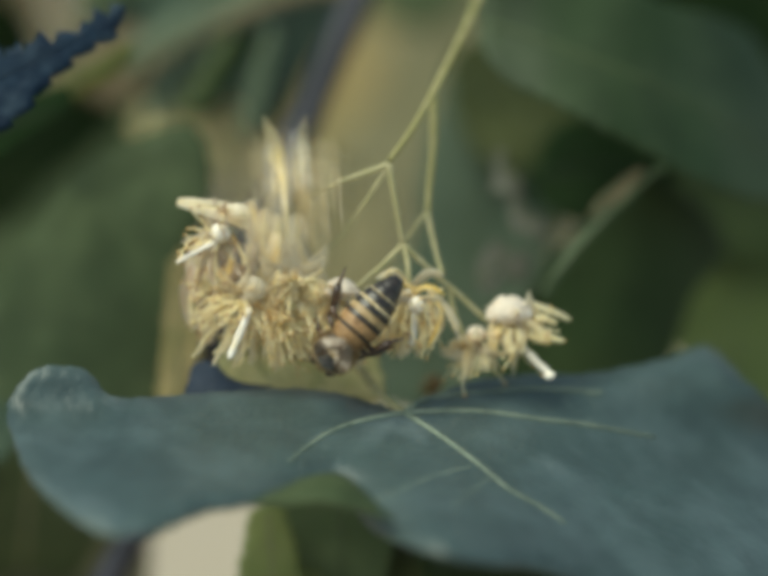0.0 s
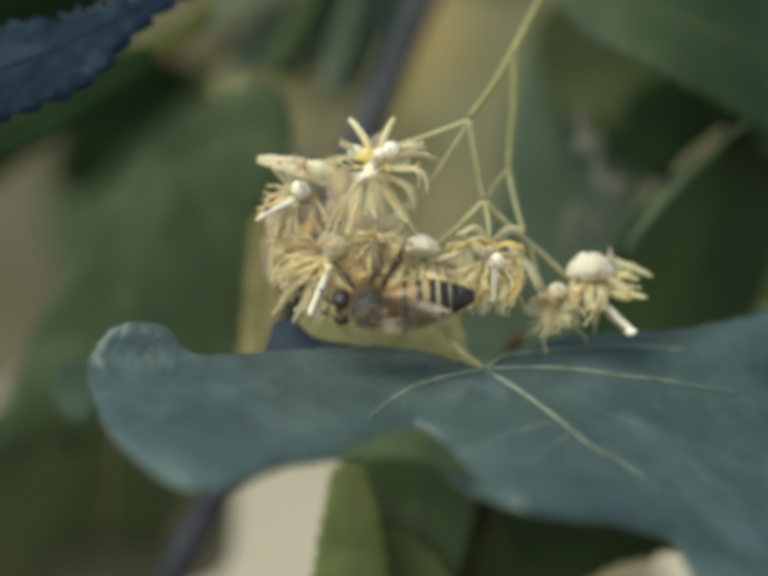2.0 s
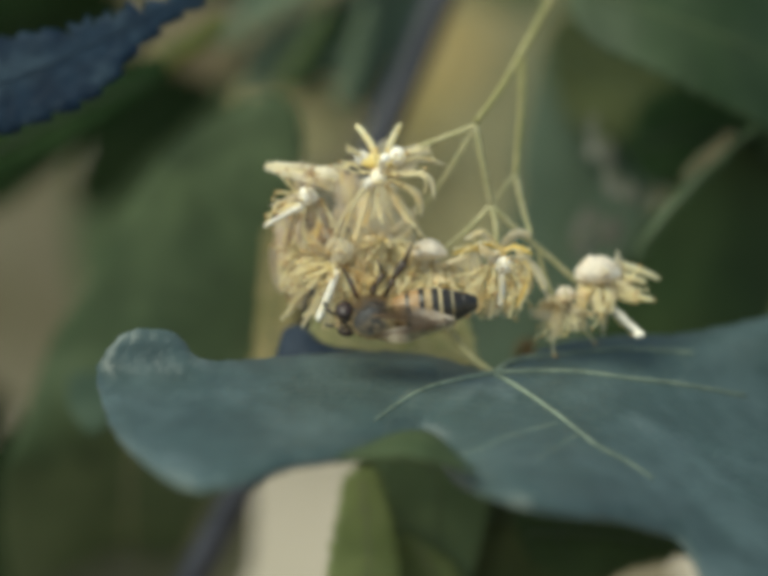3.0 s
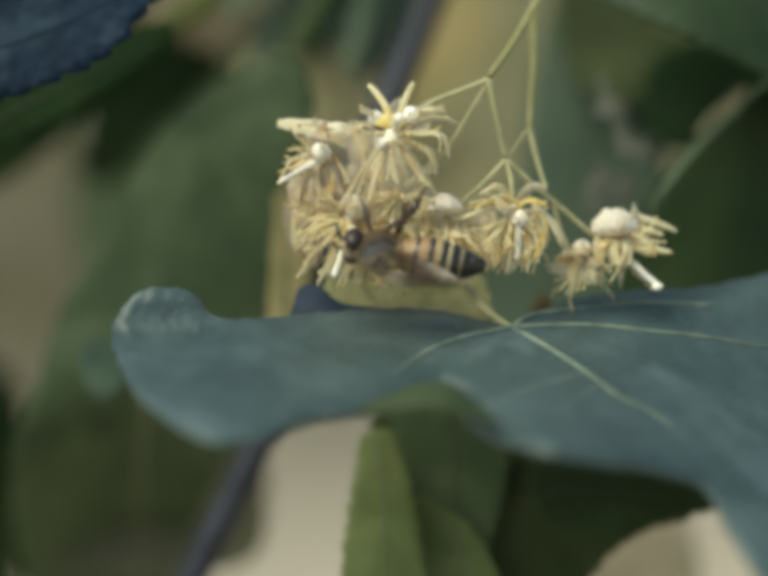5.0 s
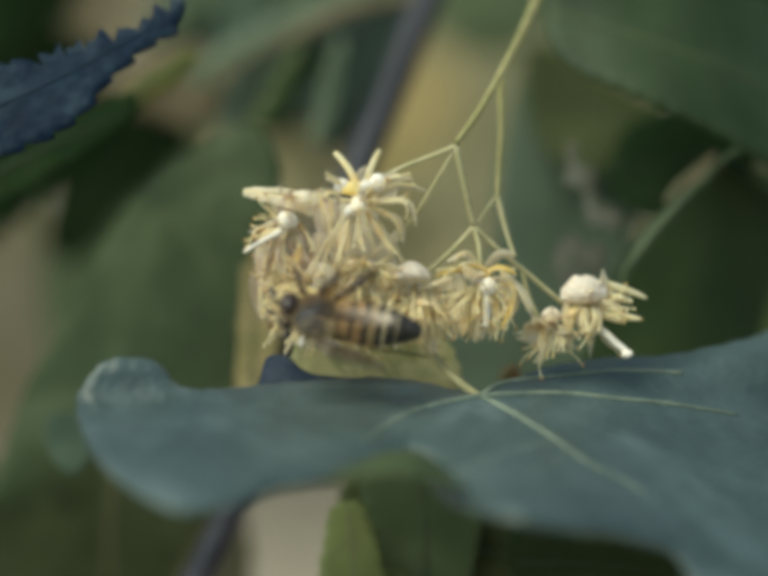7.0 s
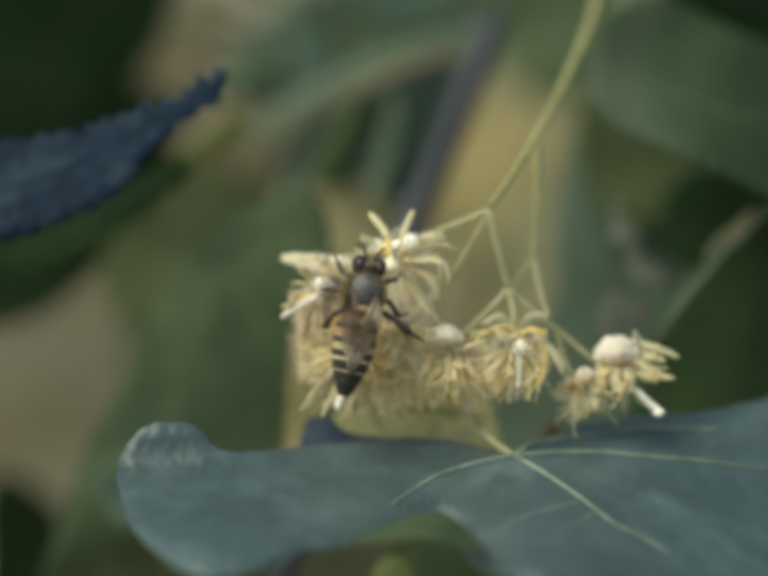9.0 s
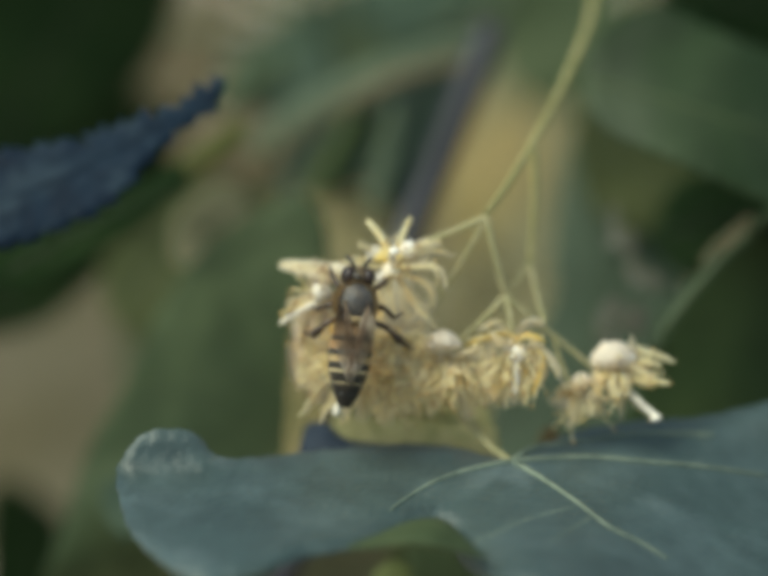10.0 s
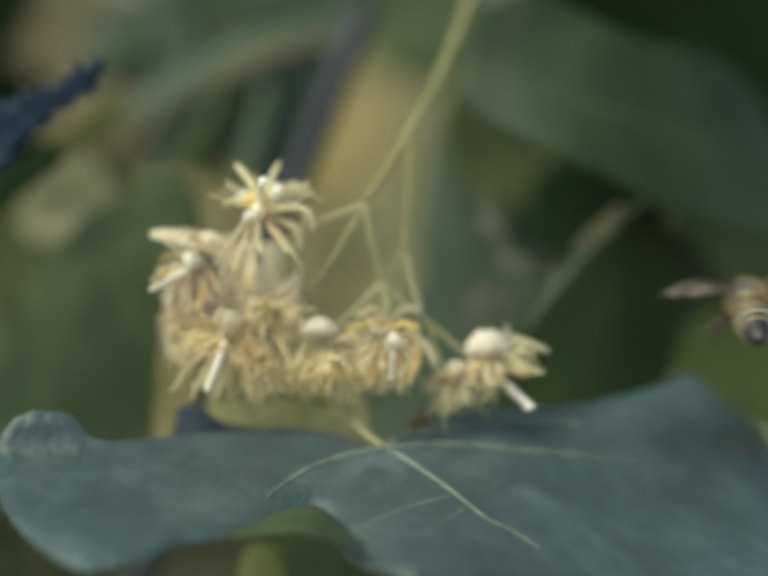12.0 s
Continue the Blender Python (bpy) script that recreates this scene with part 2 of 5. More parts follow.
def blade_depth(plane, u, v, seed, wave):
    w0, su, sv = plane
    return w0 + su * u + sv * v + wave * noise.noise(Vector((u * 0.05, v * 0.05, seed)))


def inside(p, ring):
    hit = False
    for i in range(len(ring)):
        a, b = ring[i - 1], ring[i]
        if (a.y > p.y) != (b.y > p.y) and p.x < (b.x - a.x) * (p.y - a.y) / (b.y - a.y) + a.x:
            hit = not hit
    return hit


def vein_pattern(edge):
    """A midrib along the leaf's length and side veins that stop short of the margin."""
    c = sum(edge, Vector((0, 0))) / len(edge)
    xx, yy, xy = (sum(f(p - c) for p in edge) for f in (lambda d: d.x * d.x, lambda d: d.y * d.y, lambda d: d.x * d.y))
    a = 0.5 * math.atan2(2 * xy, xx - yy)
    way, side = Vector((math.cos(a), math.sin(a))), Vector((-math.sin(a), math.cos(a)))

    def reach(p, d):
        k = 0.0
        while k < 80 and inside(p + d * (k + 0.5), edge):
            k += 0.5
        return k

    back, ahead = reach(c, -way), reach(c, way)
    lines = [[c - way * back * 0.95, c + side * 0.4, c + way * ahead * 0.92]]
    for t in (-0.6, -0.2, 0.2):
        p = c + way * (t * (back if t < 0 else ahead))
        for s in (-1, 1):
            d = (way * 0.75 + side * s).normalized()
            r = reach(p, d) * 0.85
            if r > 1.5:
                lines.append([p, p + d * r * 0.55, p + d * r + way * r * 0.1])
    return lines


def leaf(name, label, outline, plane, mat, foot, veins=(), seed=1.0, wave=1.5, teeth=0.35, vein_mat=VEIN_DIM, cup=0.0, shape=None, vein_size=0.22, pitch=1.6, stalk=None, main=1, fine_mat=None):
    """A lime leaf. outline: the margin in the layout's u and v; plane: (w0, su, sv), its depth w = w0 + su u + sv v;
    foot: where the veins meet; veins: lines in u and v; teeth: length of the saw teeth; cup: how much the margin bends away."""
    def depth(u, v):
        d = blade_depth(plane, u, v, seed, wave)
        return d + (shape(u, v) if shape else 0.0) + 0.3 * noise.noise(Vector((u * 0.16, v * 0.16, seed + 7)))

    foot = Vector(foot)
    edge = smooth_line(outline, 10, True)
    around = sum((edge[i] - edge[i - 1]).length for i in range(len(edge)))
    pitch = min(pitch, around / 36)
    teeth = min(teeth, pitch * 0.35)
    if not veins:
        veins = vein_pattern(edge)
    # walk the margin at even steps, with a tooth every pitch millimetres
    length, rim = 0.0, []
    for i, p in enumerate(edge):
        q = edge[(i + 1) % len(edge)]
        step = (q - p).length
        k = 0
        while length + (k + 1) * pitch / 4 <= length + step + 1e-9 and k < 40:
            rim.append(p.lerp(q, min(k * pitch / 4 / max(step, 1e-6), 1)))
            k += 1
        length += step
        if k == 0 and (not rim or (rim[-1] - p).length > pitch / 5):
            rim.append(p)
    centre = sum(rim, Vector((0, 0))) / len(rim)
    rng = random.Random(seed)
    n = len(rim)
    plain = [p.copy() for p in rim]
    big = 1.0
    for i in range(n):
        if i % 4 == 0:
            big = rng.uniform(0.6, 1.2)
        tangent = (rim[(i + 1) % n] - rim[i - 1]).normalized()
        out = Vector((tangent.y, -tangent.x))
        if out.dot(rim[i] - centre) < 0:
            out = -out
        rim[i] = rim[i] + (out * (0.0, 0.35, 0.7, 1.0)[i % 4] + tangent * 0.3 * (i % 4) / 4) * teeth * big
    o = Vector((foot.x, depth(foot.x, foot.y), foot.y))
    # the blade: the toothed margin and an even net of points inside it, joined into triangles
    low = [min(p[k] for p in rim) for k in (0, 1)]
    high = [max(p[k] for p in rim) for k in (0, 1)]
    step = max(0.7, math.sqrt((high[0] - low[0]) * (high[1] - low[1])) / 34)
    margin = np.array([tuple(p) for p in rim])
    net = []
    for i in range(int((high[0] - low[0]) / step) + 1):
        for j in range(int((high[1] - low[1]) / step) + 1):
            q = Vector((low[0] + (i + 0.5 * (j % 2)) * step, low[1] + j * step))
            if inside(q, plain) and np.hypot(*(margin - np.array(q)).T).min() > step * 0.45:
                net.append(q)
    spots, _, faces, *_ = delaunay_2d_cdt(rim + net, [(i, (i + 1) % n) for i in range(n)], [], 1, 1e-5)
    off = [float(np.hypot(*(margin - np.array(q)).T).min()) for q in spots]
    deepest = max(off)
    bm = bmesh.new()
    made = []
    for q, d in zip(spots, off):
        bend = cup * (1 - d / deepest) ** 3
        made.append(bm.verts.new(Vector((q.x, depth(q.x, q.y) + bend, q.y)) - o))
    for f in faces:
        bm.faces.new([made[i] for i in f])
    empty = new(name)
    empty.matrix_world = place(*o)
    blade = part("blade", bm, mat, empty)
    thick = blade.modifiers.new("thickness", "SOLIDIFY")
    thick.thickness, thick.offset = 0.25 * MM, 0
    for k, line in enumerate(veins):
        line = smooth_line(line, 6)
        bm = bmesh.new()
        size = vein_size * (1.0 if k < main else 0.4 if k < main + 2 else 0.22)
        rise = 0.1 + 0.5 * size
        tube(bm, [Vector((p.x, depth(p.x, p.y) - rise, p.y)) - o for p in line], (size, size * (0.5 if main > 1 and k < main else 0.3)), 6)
        part("vein", bm, vein_mat if k < main + 2 else fine_mat or vein_mat, empty, "pale raised leaf vein")
    if stalk:
        bm = bmesh.new()
        tube(bm, [Vector(p) - o for p in smooth_line(stalk, 5)], (0.42, 0.30), 8)
        part("leaf_stalk", bm, STALK, empty, "yellow-green leaf stalk")
    else:
        # the stalk leaves the margin on the side that points away from the flowers
        p = max(edge, key=lambda q: (q - Vector((0, 6))).length)
        out = (p - centre).normalized()
        if abs(p.x) > 46 or p.y > 44 or p.y < -36:
            start, end = p - out * 0.8, p + out * 14
            line = [Vector((start.x, depth(start.x, start.y), start.y)), Vector((p.x + out.x * 5, depth(p.x, p.y) + 1.0, p.y + out.y * 5)), Vector((end.x, depth(p.x, p.y) + 8, end.y + 2))]
            bm = bmesh.new()
            tube(bm, [q - o for q in smooth_line(line, 4)], (0.5, 0.7), 8)
            part("leaf_stalk", bm, VEIN_DIM, empty)
    return tagged(empty, label, "leaf", "lime leaves")


# ---- ground ----
bm = bmesh.new()
side = 90
for i in range(side + 1):
    for j in range(side + 1):
        x, y = ((2 * k / side - 1) for k in (i, j))
        x, y = x * abs(x) ** 1.5 * 400000, y * abs(y) ** 1.5 * 400000
        near = max(0.0, 1 - math.hypot(x, y) / 30000)
        bm.verts.new((x, y, 60 * near * noise.noise(Vector((x, y, 0)) * 0.0012)))
bm.verts.ensure_lookup_table()
for i in range(side):
    for j in range(side):
        a = i * (side + 1) + j
        bm.faces.new([bm.verts[k] for k in (a, a + 1, a + side + 2, a + side + 1)])
tagged(part("ground", bm, SOIL), "dry sandy ground out of focus", "ground", kind="structure")

# ---- far hedge ----
# a hedge added behind everything to give the background its dim tan tone
HEDGE = bpy.data.materials.new("hedge_leaf")
HEDGE.use_nodes = True
hn, hl = HEDGE.node_tree.nodes, HEDGE.node_tree.links
geo, ramp = hn.new("ShaderNodeNewGeometry"), hn.new("ShaderNodeValToRGB")
ramp.color_ramp.elements[0].color, ramp.color_ramp.elements[1].color = (0.035, 0.055, 0.014, 1), (0.26, 0.20, 0.07, 1)
hl.new(geo.outputs["Random Per Island"], ramp.inputs[0])
hl.new(ramp.outputs[0], hn["Principled BSDF"].inputs["Base Color"])
hn["Principled BSDF"].inputs["Roughness"].default_value = 0.8
rng = random.Random(77)
bm = bmesh.new()
for k in range(3200):
    m = Matrix.Translation((rng.uniform(-2600, 2600), rng.uniform(0, 900), rng.uniform(10, 1700))) @ Euler([rng.uniform(-1.2, 1.2) for _ in range(3)]).to_matrix().to_4x4()
    size = rng.uniform(40, 75)
    bm.faces.new([bm.verts.new(m @ Vector(p) * 1.0) for p in ((-0.1 * size, 0, -size), (size * 0.6, 6, -0.3 * size), (size * 0.4, 0, 0.6 * size), (0, -4, 1.1 * size), (-size * 0.5, 0, 0.5 * size), (-size * 0.6, 6, -0.3 * size))])
hedge = part("hedge", bm, HEDGE, None, smooth=False)
hedge.location = (0, 4.8, 0)
tagged(hedge, "added far hedge of olive and tan leaves that tones the background", "hedge", kind="stuff")

# ---- branch ----
line = [(-2.00, 40.00, 42.48), (-4.18, 38.00, 37.09), (-6.34, 36.00, 31.76), (-8.00, 34.00, 27.40), (-9.87, 32.00, 23.00), (-13.53, 29.00, 13.55), (-17.25, 26.00, 3.63), (-22.20, 25.00, -9.62), (-25.24, 25.00, -15.95), (-27.64, 25.00, -20.67), (-30.13, 25.00, -25.73)]
base = Vector(line[-1])
bm = bmesh.new()
pts = smooth_line([Vector(p) - base for p in line], 5)
tube(bm, pts, [1.48 + 0.12 * noise.noise(p * 0.2) for p in pts], 12)
branch = part("branch", bm, BARK)
branch.matrix_world = place(*base)
tagged(branch, "smooth dark purple-grey twig behind the flowers", "twig")

# ---- leaves ----
FRONT = (0.0, 0.12, 2.4)


def front_bends(u, v):
    """The upturned lobe at the leaf's far side, and the margin that rolls under towards its middle."""
    ease = 1 / (1 + math.exp((u + 23.5) / 0.8))
    lobe = -2.3 * ease * 0.28 * math.log1p(math.exp(min(30.0, (v + 0.5) / 0.28)))
    roll = 2.6 * math.log1p(math.exp(min(30.0, (-4.2 - v) / 0.7))) * 0.7 * math.exp(-(((u + 6.0) / 4.0) ** 2))
    # towards the tip the blade is bent in depth only, to look darker
    turn = min(1.0, max(0.0, (u - 1.0) / 18.0))
    # a curl in depth, added to darken the outer half
    curl = 0.013 * max(0.0, u - 2.0) ** 2 / (1 + math.exp((v - 0.5) / 1.5))
    return lobe + roll + curl - 0.9 * v * turn * turn * (3 - 2 * turn)


FRONT_VEINS = [
    [(0.4, -0.1), (-2.9, -0.7), (-5.8, -1.6), (-7.9, -2.8), (-9.5, -4.0)],
    [(0.4, -0.1), (3.0, -1.6), (6.2, -3.8), (8.9, -5.9), (11.4, -7.2), (13.8, -8.7)],
    [(0.4, -0.1), (1.9, 0.9), (4.0, 1.4), (8.0, 1.8), (12.3, 2.2), (18.0, 1.9)],
    [(0.4, -0.1), (4.0, 0.1), (7.8, 0.1), (12.1, -0.4), (16.3, -0.8), (22.6, -1.8)],
    [(5.9, -4.2), (2.4, -5.0), (-0.5, -6.1), (-2.6, -7.0)],
    [(7.3, -5.2), (4.9, -6.5), (3.0, -7.8)],
]
# fine side veins leave the main ones on both sides, uneven in length and spacing
VEIN_RNG = random.Random(41)
for line in FRONT_VEINS[:4]:
    pts = [Vector(p) for p in smooth_line([Vector(p) for p in line], 6)]
    for k in range(4, len(pts) - 1, 2):
        way = (pts[k + 1] - pts[k - 1]).normalized()
        for side in (-1, 1):
            if VEIN_RNG.random() < 0.25:
                continue
            out = (way * VEIN_RNG.uniform(0.7, 1.1) + Vector((-way.y, way.x)) * side).normalized()
            reach = VEIN_RNG.uniform(1.6, 4.2)
            end = pts[k] + out * reach + way * 0.25 * reach
            if end.y < (0.5 if end.x < 1 else 2.4) and end.y > -9.0:
                FRONT_VEINS.append([tuple(pts[k]), tuple(pts[k] + out * reach * 0.5), tuple(end)])

front = leaf("front_leaf", "broad grey-green heart-shaped lime leaf with pale veins below the flowers",
     [(0.0, 0.0), (-2.9, 0.7), (-5.4, 1.3), (-9.7, 1.6), (-15.7, 1.2), (-21.5, 0.7), (-24.4, 0.7), (-25.6, 1.5), (-26.3, 2.5), (-27.4, 3.2), (-29.9, 3.4), (-31.4, 2.9), (-32.5, 1.8), (-33.5, -0.0), (-33.0, -2.0), (-30.9, -5.3), (-27.7, -7.8), (-23.9, -9.5), (-19.6, -9.1), (-17.0, -8.1), (-14.2, -7.5), (-11.0, -7.2), (-7.8, -6.9), (-4.6, -7.2)] + [(-2.8, -9.1), (0.3, -10.0), (3.5, -10.8), (7.1, -11.4), (10.7, -11.9), (13.7, -12.8), (15.2, -13.3), (16.6, -15.2), (17.8, -17.9)] + [(22.1, -23.7), (28.1, -21.6), (34.9, -15.3), (37.4, -8.4), (35.6, -1.3), (30.7, 3.5), (27.7, 6.0), (23.8, 4.8), (16.9, 3.4), (10.3, 3.1), (5.8, 2.3), (2.7, 0.9)],
     FRONT, LEAF_FRONT, [(0.4, -0.1)][0],
     FRONT_VEINS,
     seed=3.1, wave=0.6, teeth=0.12, vein_mat=VEIN, vein_size=0.32, shape=front_bends, main=4, fine_mat=VEIN_FINE,
     stalk=[(-4.19, 6.00, 4.41), (-2.88, 4.00, 2.75), (-1.60, 1.50, 1.34), (0.37, 0.20, -0.16), (2.01, -1.20, -1.18)])

def fold(parent, name, label, outline, plane, bulge, mat):
    """A piece of a leaf's margin that is turned over: a shallow domed patch under the leaf it belongs to."""
    w0, su, sv = plane
    bm = bmesh.new()
    ring = smooth_line(outline, 5, True)
    mid = sum(ring, Vector((0, 0))) / len(ring)
    steps = 7
    hub = bm.verts.new((mid.x, w0 - bulge + su * mid.x + sv * mid.y, mid.y))
    shells = []
    for k in range(1, steps + 1):
        t = k / steps
        shells.append([bm.verts.new((p.x, w0 - bulge * (1 - t * t) + su * p.x + sv * p.y + 0.25 * noise.noise(Vector((p.x, p.y, 3)) * 0.5), p.y)) for p in (mid.lerp(q, t) for q in ring)])
    for i in range(len(ring)):
        j = (i + 1) % len(ring)
        bm.faces.new((hub, shells[0][i], shells[0][j]))
        for g, h in zip(shells, shells[1:]):
            bm.faces.new((g[i], h[i], h[j], g[j]))
    piece = part(name, bm, mat, parent, label)
    piece.matrix_parent_inverse = parent.matrix_basis.inverted() @ FRAME
    thick = piece.modifiers.new("thickness", "SOLIDIFY")
    thick.thickness = 0.2 * MM
    return piece


fold(front, "rolled_margin", "green rolled-up leaf margin",
     [(-12.6, -7.0), (-9.9, -5.8), (-7.5, -4.9), (-5.2, -4.8), (-3.4, -5.9), (-1.8, -7.4), (-1.0, -8.1), (-4.6, -7.5), (-7.8, -7.1), (-11.0, -7.2)], (-1.5, 0.12, 2.4), 1.9, LEAF_GREEN)

def tall_bends(u, v):
    """Below, the half beyond the midrib and the drooping end are bent in depth to darken them."""
    off = max(0.0, -33.2 + 0.15 * min(v, 0.0) - u)
    droop = max(0.0, 1.0 - v)
    return -0.9 * off * min(1.0, droop / 10.0) + (0.05 * droop ** 2 if droop < 13 else 8.45 + 1.3 * (droop - 13))


fold(front, "leaf_underside", "underside of the turned-up margin, coloured dark blue-grey as in shade",
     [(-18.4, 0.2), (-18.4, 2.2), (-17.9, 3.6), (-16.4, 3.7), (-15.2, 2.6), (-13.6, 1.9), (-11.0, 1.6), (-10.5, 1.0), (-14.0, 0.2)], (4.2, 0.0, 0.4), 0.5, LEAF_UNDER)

leaf("tall_leaf", "tall mid-green lime leaf hanging behind the flowers",
     [(-19.0, 25.0), (-22.6, 24.3), (-25.3, 23.2), (-28.5, 21.2), (-32.6, 16.6), (-35.8, 10.6), (-38.4, 5.9), (-40.7, 2.4), (-42.3, -2.8), (-44.2, -8.2), (-45.5, -12.7), (-46.1, -20.6), (-44.7, -26.2), (-39.2, -30.7), (-33.3, -27.5), (-30.5, -20.6), (-27.8, -15.0), (-24.6, -9.7), (-22.3, -3.9), (-20.9, 1.8), (-20.2, 6.7), (-19.1, 13.8), (-17.2, 20.5)],
     (17, -0.25, 0), LEAF_GREEN, [(-28.0, 18.5)][0],
     [[(-32.5, -1.1), (-32.9, -5.2), (-33.9, -11.9), (-35.1, -20.6), (-36.5, -27.5)]], vein_mat=VEIN_TAN, main=1, vein_size=0.3, seed=5.2, cup=0.8, shape=tall_bends)

leaf("blue_leaf", "toothed leaf coloured blue for the sky it reflects",
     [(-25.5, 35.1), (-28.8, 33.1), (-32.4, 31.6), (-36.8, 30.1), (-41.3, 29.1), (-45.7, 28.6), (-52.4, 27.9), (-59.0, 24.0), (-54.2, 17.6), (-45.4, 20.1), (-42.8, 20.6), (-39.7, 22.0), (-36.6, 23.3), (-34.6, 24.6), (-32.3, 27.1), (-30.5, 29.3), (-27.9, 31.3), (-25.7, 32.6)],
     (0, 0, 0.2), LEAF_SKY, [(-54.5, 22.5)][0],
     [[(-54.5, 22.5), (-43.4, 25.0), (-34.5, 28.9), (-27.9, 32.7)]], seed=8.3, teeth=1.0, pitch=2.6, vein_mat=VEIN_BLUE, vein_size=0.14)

leaf("upper_leaf", "large pale green lime leaf with a soft sheen",
     [(7.2, 34.4), (7.7, 37.9), (10.1, 40.8), (14.4, 42.3), (19.6, 39.7), (24.2, 37.7), (29.8, 36.6), (33.5, 35.1), (36.4, 30.7), (39.9, 25.3), (41.8, 19.2), (35.8, 19.3), (31.8, 20.0), (28.2, 20.9), (23.7, 23.1), (19.2, 25.3), (14.6, 27.5), (10.0, 29.7), (7.9, 31.9)],
     (3, 0, 0.5), LEAF_PALE, [(7.7, 35.4)][0],
     [[(7.7, 35.4), (17.0, 32.3), (26.2, 28.8), (35.2, 24.0)]], seed=2.7, shape=lambda u, v: 0.024 * max(0.0, u - 12.0) ** 2)

leaf("middle_leaf", "matt blue-green leaf in the shade behind the flowers",
     [(6.7, 34.0), (4.3, 27.7), (3.0, 20.5), (2.9, 16.1), (-0.7, 9.8), (-4.7, 1.2), (9.8, -2.3), (13.7, 4.9), (15.2, 12.1), (16.8, 18.4), (18.7, 23.2), (17.3, 27.6), (12.5, 30.6)],
     (44, 0, 0), LEAF_HAZE, [(7.7, 31.6)][0], seed=4.4)

leaf("shaded_leaf", "green leaf with a folded rim, its shade put into the colour",
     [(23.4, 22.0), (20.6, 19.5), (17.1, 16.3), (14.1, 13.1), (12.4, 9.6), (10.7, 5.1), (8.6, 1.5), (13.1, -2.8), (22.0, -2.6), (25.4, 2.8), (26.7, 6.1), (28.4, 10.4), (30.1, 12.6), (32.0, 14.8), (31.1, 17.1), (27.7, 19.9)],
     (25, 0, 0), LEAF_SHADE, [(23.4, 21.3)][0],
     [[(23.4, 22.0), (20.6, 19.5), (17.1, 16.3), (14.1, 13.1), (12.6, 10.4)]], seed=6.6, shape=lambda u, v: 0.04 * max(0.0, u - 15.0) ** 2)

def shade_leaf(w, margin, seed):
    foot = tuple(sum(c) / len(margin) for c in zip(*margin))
    leaf("shade_leaf", "lime leaf coloured dark green for deep shade", margin, (w, 0, -0.5), LEAF_SHADOWED, foot, seed=seed, vein_mat=VEIN_DARK)


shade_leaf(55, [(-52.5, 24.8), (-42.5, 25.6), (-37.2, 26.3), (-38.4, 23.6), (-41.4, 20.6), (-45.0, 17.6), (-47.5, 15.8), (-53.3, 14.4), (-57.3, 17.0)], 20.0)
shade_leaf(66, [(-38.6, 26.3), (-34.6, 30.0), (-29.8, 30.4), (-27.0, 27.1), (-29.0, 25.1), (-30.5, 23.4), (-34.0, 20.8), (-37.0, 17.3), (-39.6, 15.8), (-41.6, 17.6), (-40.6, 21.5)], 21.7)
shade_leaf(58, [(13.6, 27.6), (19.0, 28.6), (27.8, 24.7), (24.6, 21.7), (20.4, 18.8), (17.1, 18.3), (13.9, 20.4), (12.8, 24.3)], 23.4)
# dark leaves added to darken the background towards the corners
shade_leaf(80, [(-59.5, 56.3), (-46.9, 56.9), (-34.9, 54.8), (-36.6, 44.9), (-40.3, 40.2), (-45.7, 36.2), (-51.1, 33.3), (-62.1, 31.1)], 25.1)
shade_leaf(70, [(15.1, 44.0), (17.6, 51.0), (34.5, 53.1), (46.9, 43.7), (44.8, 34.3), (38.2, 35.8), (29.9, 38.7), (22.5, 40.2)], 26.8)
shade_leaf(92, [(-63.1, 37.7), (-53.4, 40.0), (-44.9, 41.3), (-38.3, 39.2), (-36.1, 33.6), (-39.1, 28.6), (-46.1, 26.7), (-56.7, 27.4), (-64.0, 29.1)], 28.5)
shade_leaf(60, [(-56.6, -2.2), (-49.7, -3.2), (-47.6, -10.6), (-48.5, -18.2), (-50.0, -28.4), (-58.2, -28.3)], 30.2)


def back_leaf(name, label, mat, w, margin, seed):
    """A leaf behind the flowers, leaning back a little, with its depth given at the layout's middle."""
    foot = tuple(sum(c) / len(margin) for c in zip(*margin))
    return leaf(name, label, margin, (w, 0, 0.2), mat, foot, seed=seed, vein_size=0.06 if name == "small_leaf" else 0.12 if name in ("tongue_leaf", "round_leaf") else 0.22,
         vein_mat=VEIN_DARK if mat in (LEAF_SHADE, LEAF_TEAL, LEAF_SHADOWED, LEAF_BLUE) else VEIN_TAN if mat in (LEAF_BRIGHTENED, LEAF_TAN) else VEIN_DIM)


# two dark leaves added where the gap and the corner lie in shade
back_leaf("shade_leaf", "dark leaf put in for the shaded gap between the upper leaves", LEAF_SHADOWED, 30, [(13.6, 22.9), (14.6, 25.4), (17.0, 27.2), (21.2, 27.6), (28.0, 24.6), (25.5, 21.0), (21.8, 18.6), (19.4, 17.0), (16.4, 17.6), (14.2, 19.3), (12.8, 21.7)], 33.1)
back_leaf("shade_leaf", "dark leaf added to darken the corner behind the upper leaf", LEAF_SHADOWED, 54, [(12.0, 47.0), (17.0, 40.0), (25.0, 34.0), (34.0, 28.0), (46.0, 26.0), (47.0, 50.0), (28.0, 53.0)], 33.5)
